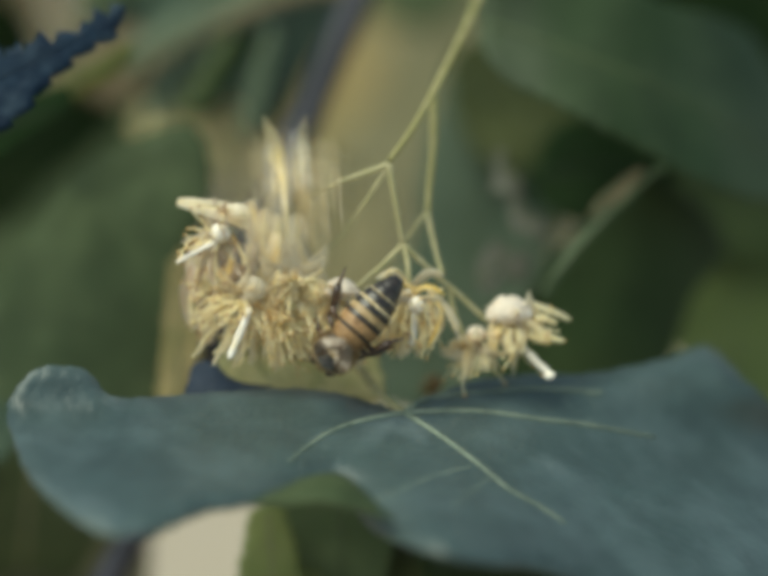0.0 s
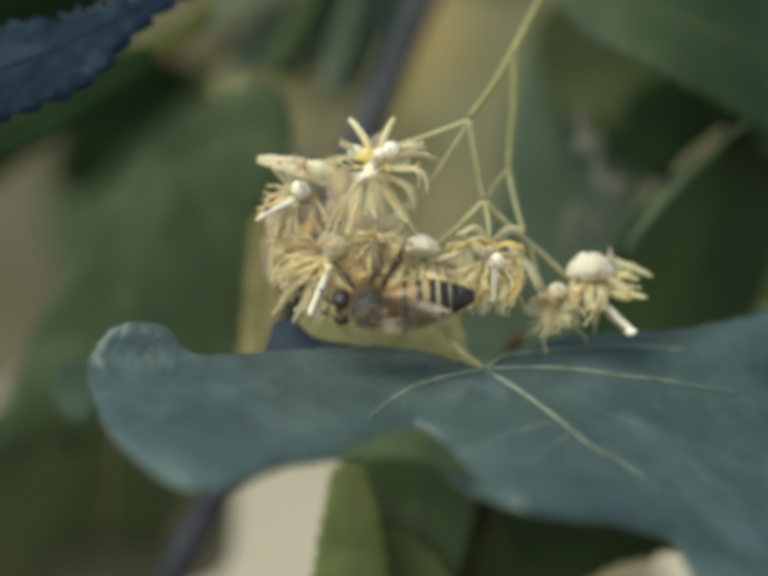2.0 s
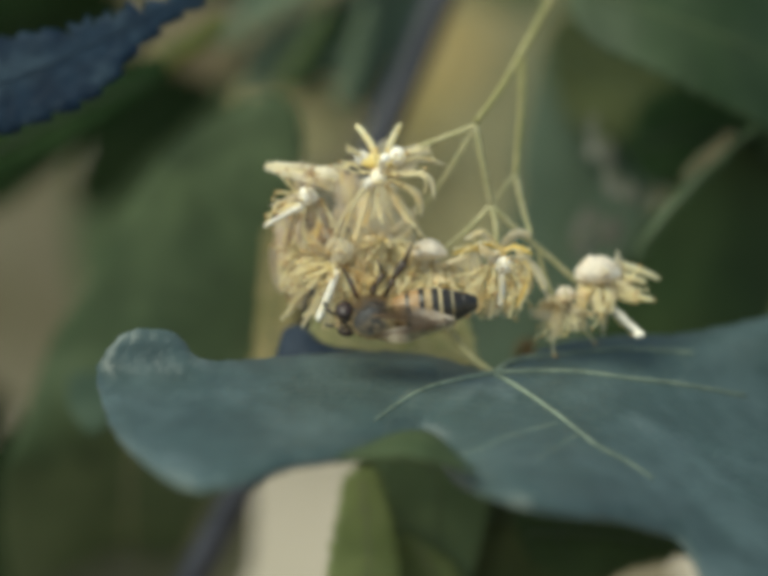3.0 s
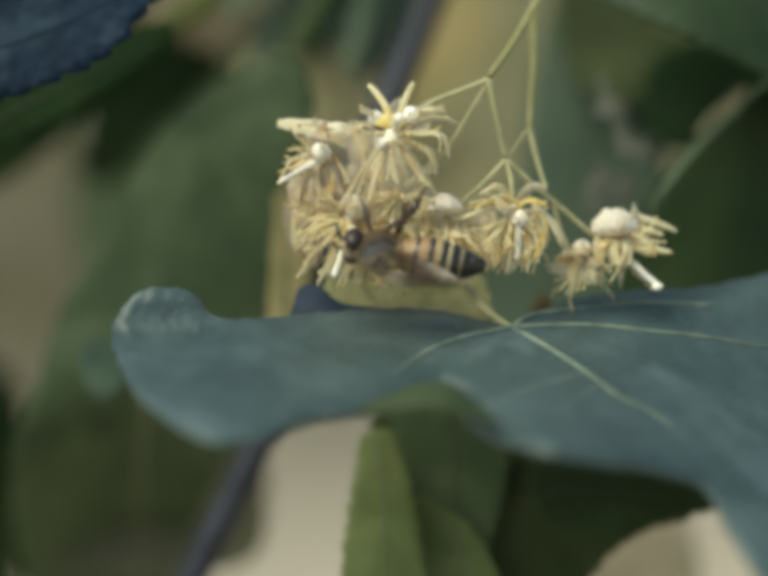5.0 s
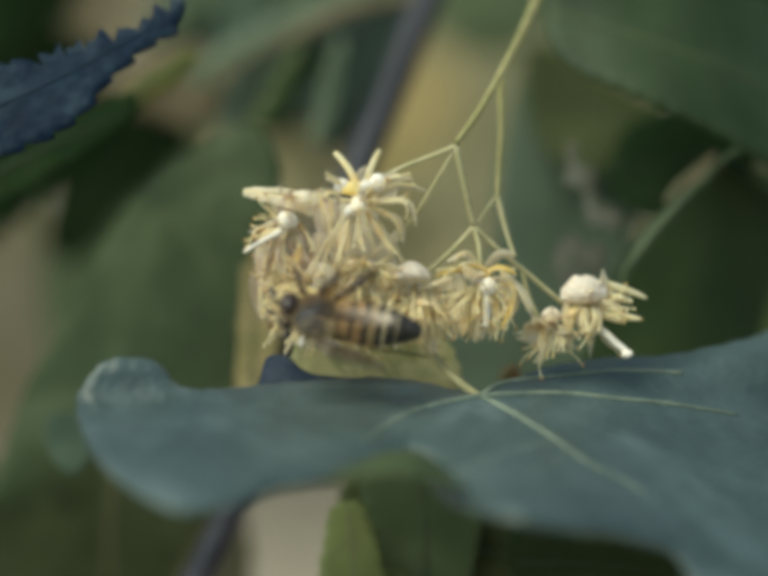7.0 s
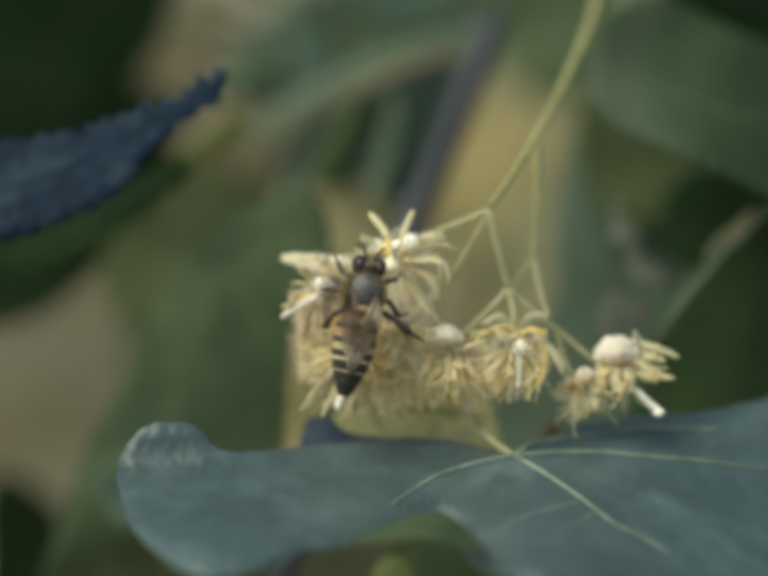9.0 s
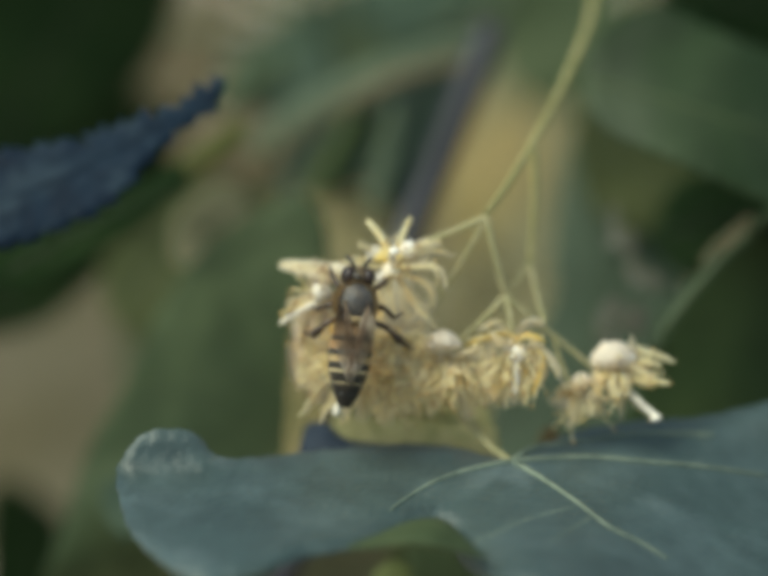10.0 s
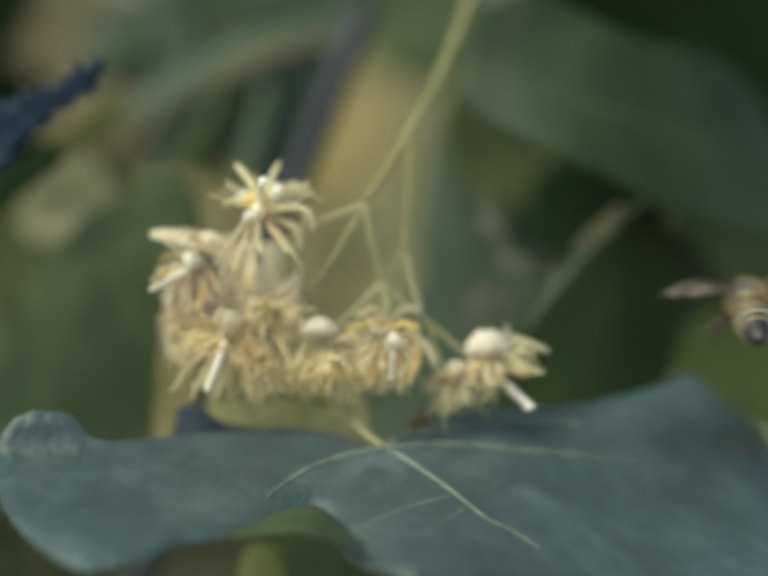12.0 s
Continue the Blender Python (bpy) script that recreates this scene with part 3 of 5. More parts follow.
back_leaf("olive_leaf", "dull olive-green leaf under the upper leaf", LEAF_MOSS, 35, [(5.8, 33.0), (9.0, 34.6), (15.0, 30.4), (20.5, 27.4), (18.0, 24.6), (13.6, 22.4), (9.4, 23.0), (6.6, 26.6)], 33.3)
back_leaf("leaf_fold", "grey-green turned-over rim of a leaf", LEAF_PALE, 13, [(23.7, 22.3), (21.1, 20.0), (17.6, 16.9), (15.2, 14.1), (13.2, 10.7), (13.9, 10.5), (16.0, 13.7), (18.4, 16.5), (21.6, 19.7), (24.2, 22.0)], 33.9)
# shadow on the blue leaf's edge, drawn as a dark strip below it
back_leaf("shade_leaf", "dark strip in place of the blue leaf's shaded toothed edge", LEAF_SHADOWED, 13, [(-48.0, 21.5), (-41.4, 22.2), (-34.7, 26.2), (-30.6, 28.2), (-30.3, 26.2), (-33.2, 23.9), (-37.0, 21.4), (-40.8, 18.9), (-46.0, 17.0)], 34.6)
back_leaf("yellow_green_leaf", "narrow yellow-green leaf beside the blue one", LEAF_RIM, 15, [(-33.6, 26.2), (-30.6, 29.0), (-27.8, 30.9), (-25.2, 32.4), (-24.8, 31.4), (-26.6, 29.4), (-29.0, 27.6), (-32.0, 25.6)], 35.3)
back_leaf("high_leaf", "grey-green arching leaf above the flowers", LEAF_GREY, 36, [(-26.1, 32.6), (-23.7, 34.9), (-19.4, 37.4), (-14.7, 39.9), (-9.0, 41.6), (-3.3, 42.6), (-3.4, 41.2), (-9.0, 39.2), (-13.8, 36.9), (-18.0, 34.8), (-22.7, 32.1), (-25.1, 30.7)], 36.1)
back_leaf("dry_leaf", "brown rim of the arching leaf", LEAF_DRY, 33, [(-23.5, 32.2), (-19.3, 34.7), (-15.5, 36.8), (-10.8, 38.9), (-5.2, 39.9), (-5.2, 39.1), (-10.8, 37.9), (-15.0, 35.8), (-18.8, 33.8), (-22.6, 31.4)], 36.8)
# narrow light and dark leaves imitate lit and shaded leaf folds
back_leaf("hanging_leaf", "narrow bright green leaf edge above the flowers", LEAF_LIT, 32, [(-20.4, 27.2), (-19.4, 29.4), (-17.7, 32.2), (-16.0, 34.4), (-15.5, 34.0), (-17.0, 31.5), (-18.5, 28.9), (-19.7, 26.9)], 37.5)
back_leaf("hanging_leaf", "narrow dark strip for the shade of a leaf fold", LEAF_SHADOWED, 35, [(-19.6, 27.5), (-18.2, 30.4), (-15.8, 33.7), (-13.5, 35.5), (-12.4, 34.9), (-13.9, 32.6), (-16.2, 29.6), (-17.6, 26.9)], 38.2)
back_leaf("hanging_leaf", "narrow grey-green leaf above the flowers", LEAF_GREY, 33, [(-14.7, 25.8), (-13.9, 29.1), (-13.2, 32.4), (-12.2, 35.2), (-11.4, 34.9), (-12.0, 31.5), (-12.7, 28.2), (-13.5, 25.4)], 38.9)
back_leaf("hanging_leaf", "narrow grey leaf above the flowers", LEAF_GREY, 38, [(-23.6, 26.8), (-22.6, 29.8), (-20.9, 32.4), (-19.4, 33.6), (-19.9, 31.5), (-21.0, 28.6), (-22.3, 26.4)], 39.4)
back_leaf("brown_leaf", "yellow-brown leaf behind the flowers", LEAF_WHEAT, 56, [(-25.4, 27.0), (-22.7, 29.6), (-20.7, 30.4), (-17.7, 31.2), (-14.4, 30.2), (-12.6, 26.4), (-14.2, 21.8), (-18.8, 20.6), (-23.6, 22.6)], 39.7)
back_leaf("pale_leaf", "pinkish tan leaf far behind the flowers", LEAF_TAN, 88, [(-25.8, 26.6), (-24.2, 30.2), (-20.2, 31.6), (-14.6, 31.8), (-10.8, 29.4), (-11.6, 23.6), (-16.4, 20.8), (-22.0, 21.8)], 39.9)
back_leaf("dry_leaf", "straw-coloured leaf far behind the stalks, brightened in its colour", LEAF_WHEAT, 100, [(-12.4, 10.6), (-12.8, 18.4), (-8.4, 24.0), (-2.6, 23.4), (1.6, 17.6), (0.2, 9.6), (-5.8, 6.2)], 39.95)
back_leaf("high_leaf", "blue-green leaf behind the dark twig", LEAF_TEAL, 46, [(-3.4, 44.3), (-10.1, 42.5), (-14.6, 40.5), (-19.1, 37.1), (-22.5, 32.2), (-24.5, 29.2), (-20.6, 27.9), (-15.6, 28.8), (-12.7, 25.5), (-10.7, 26.9), (-8.2, 31.8), (-5.2, 37.8)], 40.0)
back_leaf("high_leaf", "grey-green curved leaf above the flowers", LEAF_BLUE, 52, [(-29.1, 34.8), (-31.2, 38.4), (-29.7, 43.0), (-23.1, 47.5), (-13.0, 51.4), (-4.9, 51.7), (-1.4, 48.0), (-5.0, 44.0), (-13.0, 41.6), (-18.1, 39.1), (-22.1, 36.7), (-25.1, 34.7)], 41.3)
back_leaf("withered_leaf", "withered yellow-brown leaf with ragged edges", LEAF_DRY, 40, [(-32.3, 33.7), (-27.1, 35.9), (-23.3, 34.2), (-23.8, 30.3), (-26.6, 27.8), (-30.4, 28.8), (-34.6, 29.3)], 42.6)
back_leaf("withered_bract", "reddish brown withered scrap behind the leaf stalk", LEAF_RUST, 12, [(2.2, 1.5), (2.7, 2.6), (3.7, 3.0), (4.1, 2.0), (3.1, 1.1)], 43.2)
back_leaf("dry_bract", "small dry whitish bract behind the flowers", BRACT, 19, [(10.6, 18.5), (11.5, 19.0), (12.0, 18.0), (13.4, 17.3), (13.9, 16.1), (12.6, 15.6), (12.0, 16.4), (11.0, 16.1)], 43.9)
back_leaf("dry_bract", "small dry whitish bract behind the flowers", BRACT, 19, [(9.0, 23.1), (9.9, 23.6), (10.2, 21.9), (11.3, 21.2), (11.6, 19.9), (10.7, 18.9), (9.8, 19.9), (8.8, 20.0), (9.2, 21.4)], 45.2)
back_leaf("dry_bract", "small brownish dry bract behind the flowers", BRACT, 19, [(7.6, 12.6), (8.4, 14.4), (9.5, 15.1), (10.6, 14.1), (11.9, 14.4), (12.3, 13.0), (11.5, 11.4), (10.1, 12.1), (9.1, 10.7), (8.0, 10.8)], 46.5)
back_leaf("hanging_leaf", "narrow green leaf hanging from above", LEAF_BLUE, 48, [(-23.6, 43.4), (-21.7, 45.4), (-19.3, 41.4), (-19.8, 35.4), (-21.7, 31.4), (-22.9, 29.4), (-23.9, 32.4), (-24.1, 37.4)], 47.8)
back_leaf("hanging_leaf", "narrow olive leaf hanging from above", LEAF_GREEN, 50, [(-18.8, 44.7), (-15.9, 45.6), (-13.4, 40.6), (-14.4, 34.5), (-15.9, 30.1), (-17.4, 28.6), (-18.8, 32.6), (-19.3, 38.6)], 49.1)
back_leaf("flower_bract", "pale yellow-green papery bract under the flowers", BRACT_GREEN, 7, [(-15.7, 4.5), (-13.8, 8.0), (-9.9, 8.9), (-4.7, 7.2), (-1.8, 3.8), (-1.8, 0.8), (-8.1, 0.9), (-12.4, 1.4), (-15.0, 2.1)], 50.4)
# separate strip added for the tall leaf's yellowed margin
back_leaf("dry_leaf", "yellowed strip in place of the tall leaf's right margin", LEAF_STRAW, 19, [(-20.0, 15.4), (-19.0, 13.9), (-18.1, 11.3), (-17.4, 7.3), (-17.7, 4.3), (-18.6, 1.6), (-19.3, -0.6), (-21.4, -0.6), (-21.2, 3.4), (-20.8, 8.2), (-20.6, 12.2)], 51.7)
# golden, brown and tan leaves added to tone the blurred background
back_leaf("dry_leaf", "golden leaf added for the bright background behind the flowers", LEAF_GOLD, 95, [(-12.1, 25.6), (-10.9, 33.9), (-7.6, 38.9), (-2.0, 41.0), (0.7, 37.6), (-1.6, 30.9), (-5.5, 26.6), (-9.3, 23.9)], 53.0)
back_leaf("dry_leaf", "brown leaf added to tone the background above the others", LEAF_DRY, 105, [(-48.5, 45.3), (-45.8, 55.2), (-37.7, 57.4), (-35.9, 50.9), (-38.7, 43.4), (-43.3, 39.4), (-47.3, 40.6)], 54.3)
back_leaf("dry_leaf", "tan leaf added to tone the background behind the others", LEAF_DRY, 85, [(-33.1, 35.3), (-25.0, 33.5), (-17.4, 31.7), (-15.3, 26.7), (-23.3, 25.5), (-32.0, 27.6)], 55.6)
# more narrow strips whose colours stand for light and shade on folds
back_leaf("hanging_leaf", "narrow pale green leaf for the lit side of a fold", LEAF_MID, 50, [(-31.5, 37.7), (-29.5, 40.3), (-24.9, 43.2), (-20.9, 45.7), (-19.9, 45.2), (-22.9, 42.1), (-26.9, 39.7), (-29.9, 37.2)], 56.9)
back_leaf("hanging_leaf", "narrow green leaf for a fold above the flowers", LEAF_GREEN, 49, [(-20.8, 31.8), (-19.8, 35.9), (-16.8, 39.9), (-13.3, 42.8), (-12.8, 42.1), (-15.8, 38.3), (-18.3, 34.3), (-19.6, 30.8)], 58.2)
back_leaf("hanging_leaf", "narrow dark leaf for a shaded fold above the flowers", LEAF_SHADOWED, 51, [(-18.0, 37.0), (-16.0, 40.5), (-11.4, 43.5), (-7.9, 45.0), (-8.4, 43.4), (-12.0, 41.5), (-15.0, 38.5), (-17.0, 35.5)], 59.5)
back_leaf("side_leaf", "shade-coloured green leaf added beside the bright one", LEAF_SHADE, 46, [(27.6, 23.3), (31.3, 23.5), (35.9, 22.3), (42.3, 18.5), (41.8, 15.7), (36.1, 14.4), (32.1, 14.9), (29.3, 17.7)], 60.8)
back_leaf("high_leaf", "dull olive-green leaf above the stalks", LEAF_MID, 72, [(-7.4, 53.2), (-4.5, 47.7), (-2.8, 42.2), (0.9, 38.9), (6.1, 38.6), (10.4, 44.6), (10.0, 53.8), (1.6, 56.8)], 62.1)
# a brown leaf added to dim the background on the left
back_leaf("brown_leaf", "brown leaf added to tone the left background, out of focus", LEAF_BROWN, 98, [(-69.7, 21.8), (-64.2, 26.2), (-54.0, 24.9), (-46.1, 21.4), (-42.2, 13.5), (-43.7, 2.5), (-49.1, -6.2), (-60.1, -9.3), (-69.1, -2.6)], 63.4)
back_leaf("small_leaf", "small blurred green leaf beside the front leaf", LEAF_BLUE, 20, [(-38.3, -1.2), (-37.0, -0.6), (-35.2, -1.0), (-34.1, -2.7), (-34.6, -4.9), (-36.0, -6.1), (-37.3, -5.4), (-38.4, -3.4)], 64.7)
back_leaf("withered_leaf", "tan withered strip of leaf above the shaded one", LEAF_DRY, 14, [(17.4, 17.4), (18.0, 18.8), (19.9, 20.5), (22.2, 22.2), (21.4, 20.5), (19.5, 18.5)], 66.0)
# added leaf in place of a gap to the bright background
turning = back_leaf("pale_leaf", "pale leaf standing in for a gap to the bright background", LEAF_OLIVE, 31, [(-35.6, 22.3), (-34.3, 25.8), (-30.8, 28.0), (-28.4, 27.8), (-26.1, 24.7), (-23.0, 22.7), (-24.1, 20.3), (-26.1, 17.7), (-30.8, 19.2), (-34.7, 20.2)], 67.3)
back_leaf("high_leaf", "narrow dark leaf for a shaded fold above the flowers", LEAF_SHADE, 58, [(-25.7, 31.1), (-24.1, 35.2), (-21.1, 38.2), (-18.5, 40.2), (-19.0, 36.1), (-21.1, 33.0), (-23.1, 30.5)], 68.6)
back_leaf("high_leaf", "narrow green leaf for a fold above the flowers", LEAF_GREEN, 60, [(-21.8, 42.6), (-15.6, 46.1), (-6.8, 47.5), (-5.3, 45.3), (-10.5, 43.9), (-16.6, 41.9), (-20.7, 39.9)], 69.9)
back_leaf("olive_leaf", "olive leaf far behind the flowers", LEAF_GREEN, 75, [(-42.6, 26.7), (-35.8, 32.5), (-27.3, 30.7), (-23.0, 26.3), (-23.0, 12.6), (-27.2, 2.2), (-36.6, -0.8), (-41.9, 4.5), (-44.1, 15.6)], 71.2)
back_leaf("olive_leaf", "broad olive-green leaf far behind the stalks", LEAF_OLIVE, 112, [(-13.6, 23.6), (-12.4, 38.7), (-7.7, 50.3), (-0.7, 57.3), (8.5, 55.9), (13.5, 44.5), (11.5, 28.9), (5.6, 16.4), (-1.3, 4.0), (-11.5, -0.3), (-14.8, 9.9)], 72.5)
back_leaf("hanging_leaf", "narrow teal leaf hanging above the flowers", LEAF_BLUE, 54, [(-18.2, 30.6), (-18.7, 35.2), (-16.7, 39.8), (-13.7, 42.8), (-11.6, 44.3), (-12.2, 39.7), (-14.2, 35.1), (-15.7, 31.1)], 73.8)
back_leaf("hanging_leaf", "narrow dark teal strip hanging in for a fold's shade", LEAF_SHADOWED, 53, [(-23.2, 30.7), (-23.7, 33.2), (-22.2, 36.3), (-19.2, 39.3), (-18.1, 38.7), (-19.7, 35.2), (-21.2, 31.6)], 75.1)
back_leaf("lit_leaf", "yellow-green lime leaf with sunlight put into its colour", LEAF_LIT, 48, [(27.7, 8.5), (30.6, 13.2), (36.4, 16.0), (43.0, 15.9), (43.4, -0.3), (36.3, 0.4), (31.8, 2.4), (28.6, 5.2)], 76.4)
back_leaf("tongue_leaf", "narrow green leaf pointing up, brightened in its colour", LEAF_BRIGHTENED, 14, [(-12.5, -9.5), (-10.1, -9.1), (-9.1, -11.5), (-8.2, -14.9), (-7.4, -20.3), (-7.0, -25.6), (-13.9, -25.5), (-14.3, -20.3), (-13.8, -16.2), (-13.1, -11.9)], 77.7)
back_leaf("round_leaf", "rounded pale green leaf below the front leaf", LEAF_BRIGHTENED, 17, [(-8.2, -15.4), (-5.6, -15.7), (-3.0, -17.6), (-1.3, -20.5), (-0.1, -25.8), (-7.9, -25.7)], 79.0)
back_leaf("low_leaf", "olive-green leaf in the shade of the front leaf", LEAF_MOSS, 20, [(-12.0, -12.4), (-11.2, -6.6), (-8.0, -4.6), (-3.3, -5.6), (5.5, -8.9), (14.2, -11.3), (21.1, -14.4), (16.3, -17.0), (13.2, -17.8), (9.6, -19.9), (5.2, -23.8), (-5.7, -25.9), (-7.8, -17.2)], 80.3)
back_leaf("low_leaf", "dull grey-green leaf edge under the front leaf", LEAF_MID, 18, [(-9.4, -5.6), (-4.0, -5.8), (0.5, -8.0), (-0.2, -14.5), (-2.6, -20.5), (-8.5, -19.0), (-9.6, -12.0)], 80.9)
# the dark below the front leaf is painted with this leaf
back_leaf("shade_leaf", "dark green leaf put in for the shade under the front leaf", LEAF_SHADE, 17, [(3.0, -11.5), (9.0, -12.5), (16.0, -13.5), (19.5, -15.6), (14.5, -16.8), (9.0, -18.5), (4.0, -17.0)], 81.2)
swaying = back_leaf("olive_leaf", "dull olive leaf added to dim the bright gap behind the front leaf", LEAF_DULL, 45, [(-26.0, -9.0), (-21.6, -5.8), (-15.0, -5.3), (-8.4, -7.0), (-6.6, -13.2), (-9.0, -20.0), (-25.5, -20.0)], 79.6)
rising = back_leaf("olive_leaf", "dark olive leaf added in place of the tall leaf's sway", LEAF_MOSS, 38, [(-41.2, 19.7), (-39.1, 23.5), (-36.2, 26.6), (-30.4, 28.9), (-25.1, 26.6), (-23.8, 21.3), (-27.1, 16.1), (-33.9, 12.4), (-39.3, 14.4)], 82.3)
back_leaf("dry_leaf", "olive-tan half-withered leaf below the others", LEAF_TAN, 49, [(6.6, -23.9), (8.1, -21.1), (10.9, -18.7), (14.4, -17.6), (17.6, -17.8), (18.7, -20.2), (19.2, -23.8), (18.1, -29.2), (7.6, -29.3)], 81.6)


# ---- flowers ----
def petal_mesh(length, width, bend, hollow, seed):
    """A boat-shaped petal that starts at the origin and grows along +z, bending towards +x."""
    bm = bmesh.new()
    rows, cols = 8, 4
    grid = []
    for i in range(rows + 1):
        t = i / rows
        a = bend * t
        z, x = length * (math.sin(a) / bend if bend else t), length * ((1 - math.cos(a)) / bend if bend else 0)
        half = width * 0.5 * (0.35 + 0.65 * math.sin(math.pi * min(1, t * 0.9 + 0.12))) * (1 - t ** 6 * 0.85)
        row = []
        for j in range(-cols, cols + 1):
            s = j / cols
            lift = hollow * (s * s) * half
            y = half * s * (1 - 0.15 * hollow * s * s)
            row.append(bm.verts.new((x - lift * math.cos(a) + 0.08 * noise.noise(Vector((t * 3, s, seed))), y, z + lift * math.sin(a))))
        grid.append(row)
    for a, b in zip(grid, grid[1:]):
        for k in range(2 * cols):
            bm.faces.new((a[k], a[k + 1], b[k + 1], b[k]))
    bmesh.ops.solidify(bm, geom=bm.faces[:], thickness=0.16)
    return bm


def turned(bm, around, out, shift=(0, 0, 0)):
    """Tips a part away from the flower's axis by out degrees, towards the side around."""
    m = Matrix.Translation(shift) @ Matrix.Rotation(radians(around), 4, "Z") @ Matrix.Rotation(radians(out), 4, "Y")
    bmesh.ops.transform(bm, matrix=m, verts=bm.verts)
    return bm


def flower(parent, origin, centre, axis, seed, sepals=5, petals=5, stamens=22, sepal_out=85, petal_out=60, spread=48, pistil=5.5, size=1.0, turn=0, faded=False):
    """A lime flower at centre, opening along axis (both in the layout's u, w, v)."""
    rng = random.Random(seed)
    bm = bmesh.new()
    ball(bm, (0, 0, 0.35), (1.0 * size, 1.0 * size, 0.95 * size), None, 0.12, 2)
    cup = part("flower", bm, WHITE, parent)
    cup.matrix_local = Matrix.Translation((Vector(centre) - Vector(origin)) * MM) @ Vector(axis).to_track_quat("Z", "Y").to_matrix().to_4x4() @ pose(0, 0, 0, 0, 0, turn)
    for k in range(sepals):
        bm = petal_mesh(rng.uniform(4.6, 5.4) * size, 2.5 * size, rng.uniform(0.2, 0.9), 0.8, seed + k)
        part("sepal", turned(bm, 72 * k + rng.uniform(-12, 12), sepal_out + rng.uniform(-18, 18), (0, 0, -0.2)), TISSUE if faded else SEPAL, cup)
    for k in range(petals):
        bm = petal_mesh(rng.uniform(5.0, 6.0) * size, 1.7 * size, rng.uniform(-0.3, 0.6), 0.5, seed + 9 + k)
        part("petal", turned(bm, 72 * k + 36 + rng.uniform(-12, 12), petal_out + rng.uniform(-18, 18)), TISSUE if faded else PETAL, cup)
    for k in range(int(stamens * 1.6) + 4):
        length, a, out = rng.uniform(3.6, 6.2) * size, rng.uniform(0, 360), spread * math.sqrt(rng.uniform(0.1, 1.3))
        bend = rng.uniform(-0.9, 1.1)
        line = [Vector((bend * 0.4 * length * (t / 5) ** 2, 0.25 * length * rng.uniform(-0.4, 0.4) * t / 5, length * t / 5)) for t in range(6)]
        bm = bmesh.new()
        tube(bm, smooth_line(line, 2), (0.10, 0.07), 5)
        rod = part("stamen", turned(bm, a, out, (0, 0, 0.4)), STAMEN, cup)
        bm = bmesh.new()
        ball(bm, line[-1] + Vector((0, 0.08, 0)), (0.09, 0.09, 0.16), None, 0.2, 1)
        ball(bm, line[-1] - Vector((0, 0.08, 0)), (0.09, 0.09, 0.16), None, 0.2, 1)
        tip = turned(bm, a, out, (0, 0, 0.4))
        # the two pollen sacs sit on the rod's end
        me = bpy.data.meshes.new("anther")
        bmesh.ops.scale(tip, vec=(MM, MM, MM), verts=tip.verts)
        both = bmesh.new()
        both.from_mesh(rod.data)
        tip.to_mesh(me)
        tip.free()
        count = len(both.faces)
        both.from_mesh(me)
        both.faces.ensure_lookup_table()
        for f in both.faces[count:]:
            f.material_index = 1
            f.smooth = True
        rod.data.materials.append(ANTHER)
        both.to_mesh(rod.data)
        both.free()
        bpy.data.meshes.remove(me)
    if pistil:
        bm = bmesh.new()
        line = [Vector((0.1 * rng.uniform(-1, 1) * t, 0, pistil * t / 4)) for t in range(5)]
        tube(bm, smooth_line(line, 3), (0.32, 0.30), 8)
        ball(bm, line[-1], (0.45, 0.45, 0.3), None, 0.2, 2)
        part("pistil", bm, WHITE, cup, "white pistil")
    return cup


node_1 = (-1.41, 2.00, 21.54)
root = Vector(node_1)
spray = new("flower_spray")
spray.matrix_world = place(*root)
tagged(spray, "cream-yellow lime flowers hanging on thin green stalks", "flowers")
def stalk(name, r0, r1, line):
    bm = bmesh.new()
    tube(bm, [p - root for p in smooth_line(line, 5)], (r0 * (0.95 if name == "peduncle" else 0.78), r1 * 0.78), 8)
    part(name, bm, PEDUNCLE if name == "peduncle" else STALK, spray)


stalk("peduncle", 0.5, 0.36, [(9.35, 30.00, 50.72), (8.58, 22.00, 45.14), (7.76, 17.00, 40.07), (5.53, 12.00, 34.28), (3.27, 8.00, 29.50), (0.80, 4.00, 24.91), (-1.38, 2.00, 21.77)])
stalk("peduncle", 0.34, 0.28, [(2.68, 9.00, 27.94), (2.69, 8.00, 23.53), (2.36, 7.00, 19.59), (2.22, 6.00, 17.38)])
stalk("pedicel", 0.28, 0.24, [(2.22, 6.00, 17.38), (2.68, 5.00, 15.17), (3.18, 4.00, 13.19), (3.55, 3.00, 12.07)])
stalk("pedicel", 0.2, 0.15, [(2.23, 6.00, 17.59), (1.25, 5.00, 16.25), (0.23, 4.00, 14.70)])
stalk("pedicel", 0.40, 0.34, [(-1.41, 2.00, 21.41), (-0.77, 2.00, 18.37), (0.06, 2.50, 14.60)])
stalk("pedicel", 0.34, 0.28, [(-1.41, 2.00, 21.49), (-3.36, 1.50, 20.67), (-5.90, 1.00, 19.68), (-8.43, 0.50, 18.52)])
stalk("pedicel", 0.26, 0.22, [(-1.41, 2.00, 21.41), (-2.95, 2.00, 18.81), (-5.07, 3.00, 15.52), (-6.56, 3.00, 13.84)])
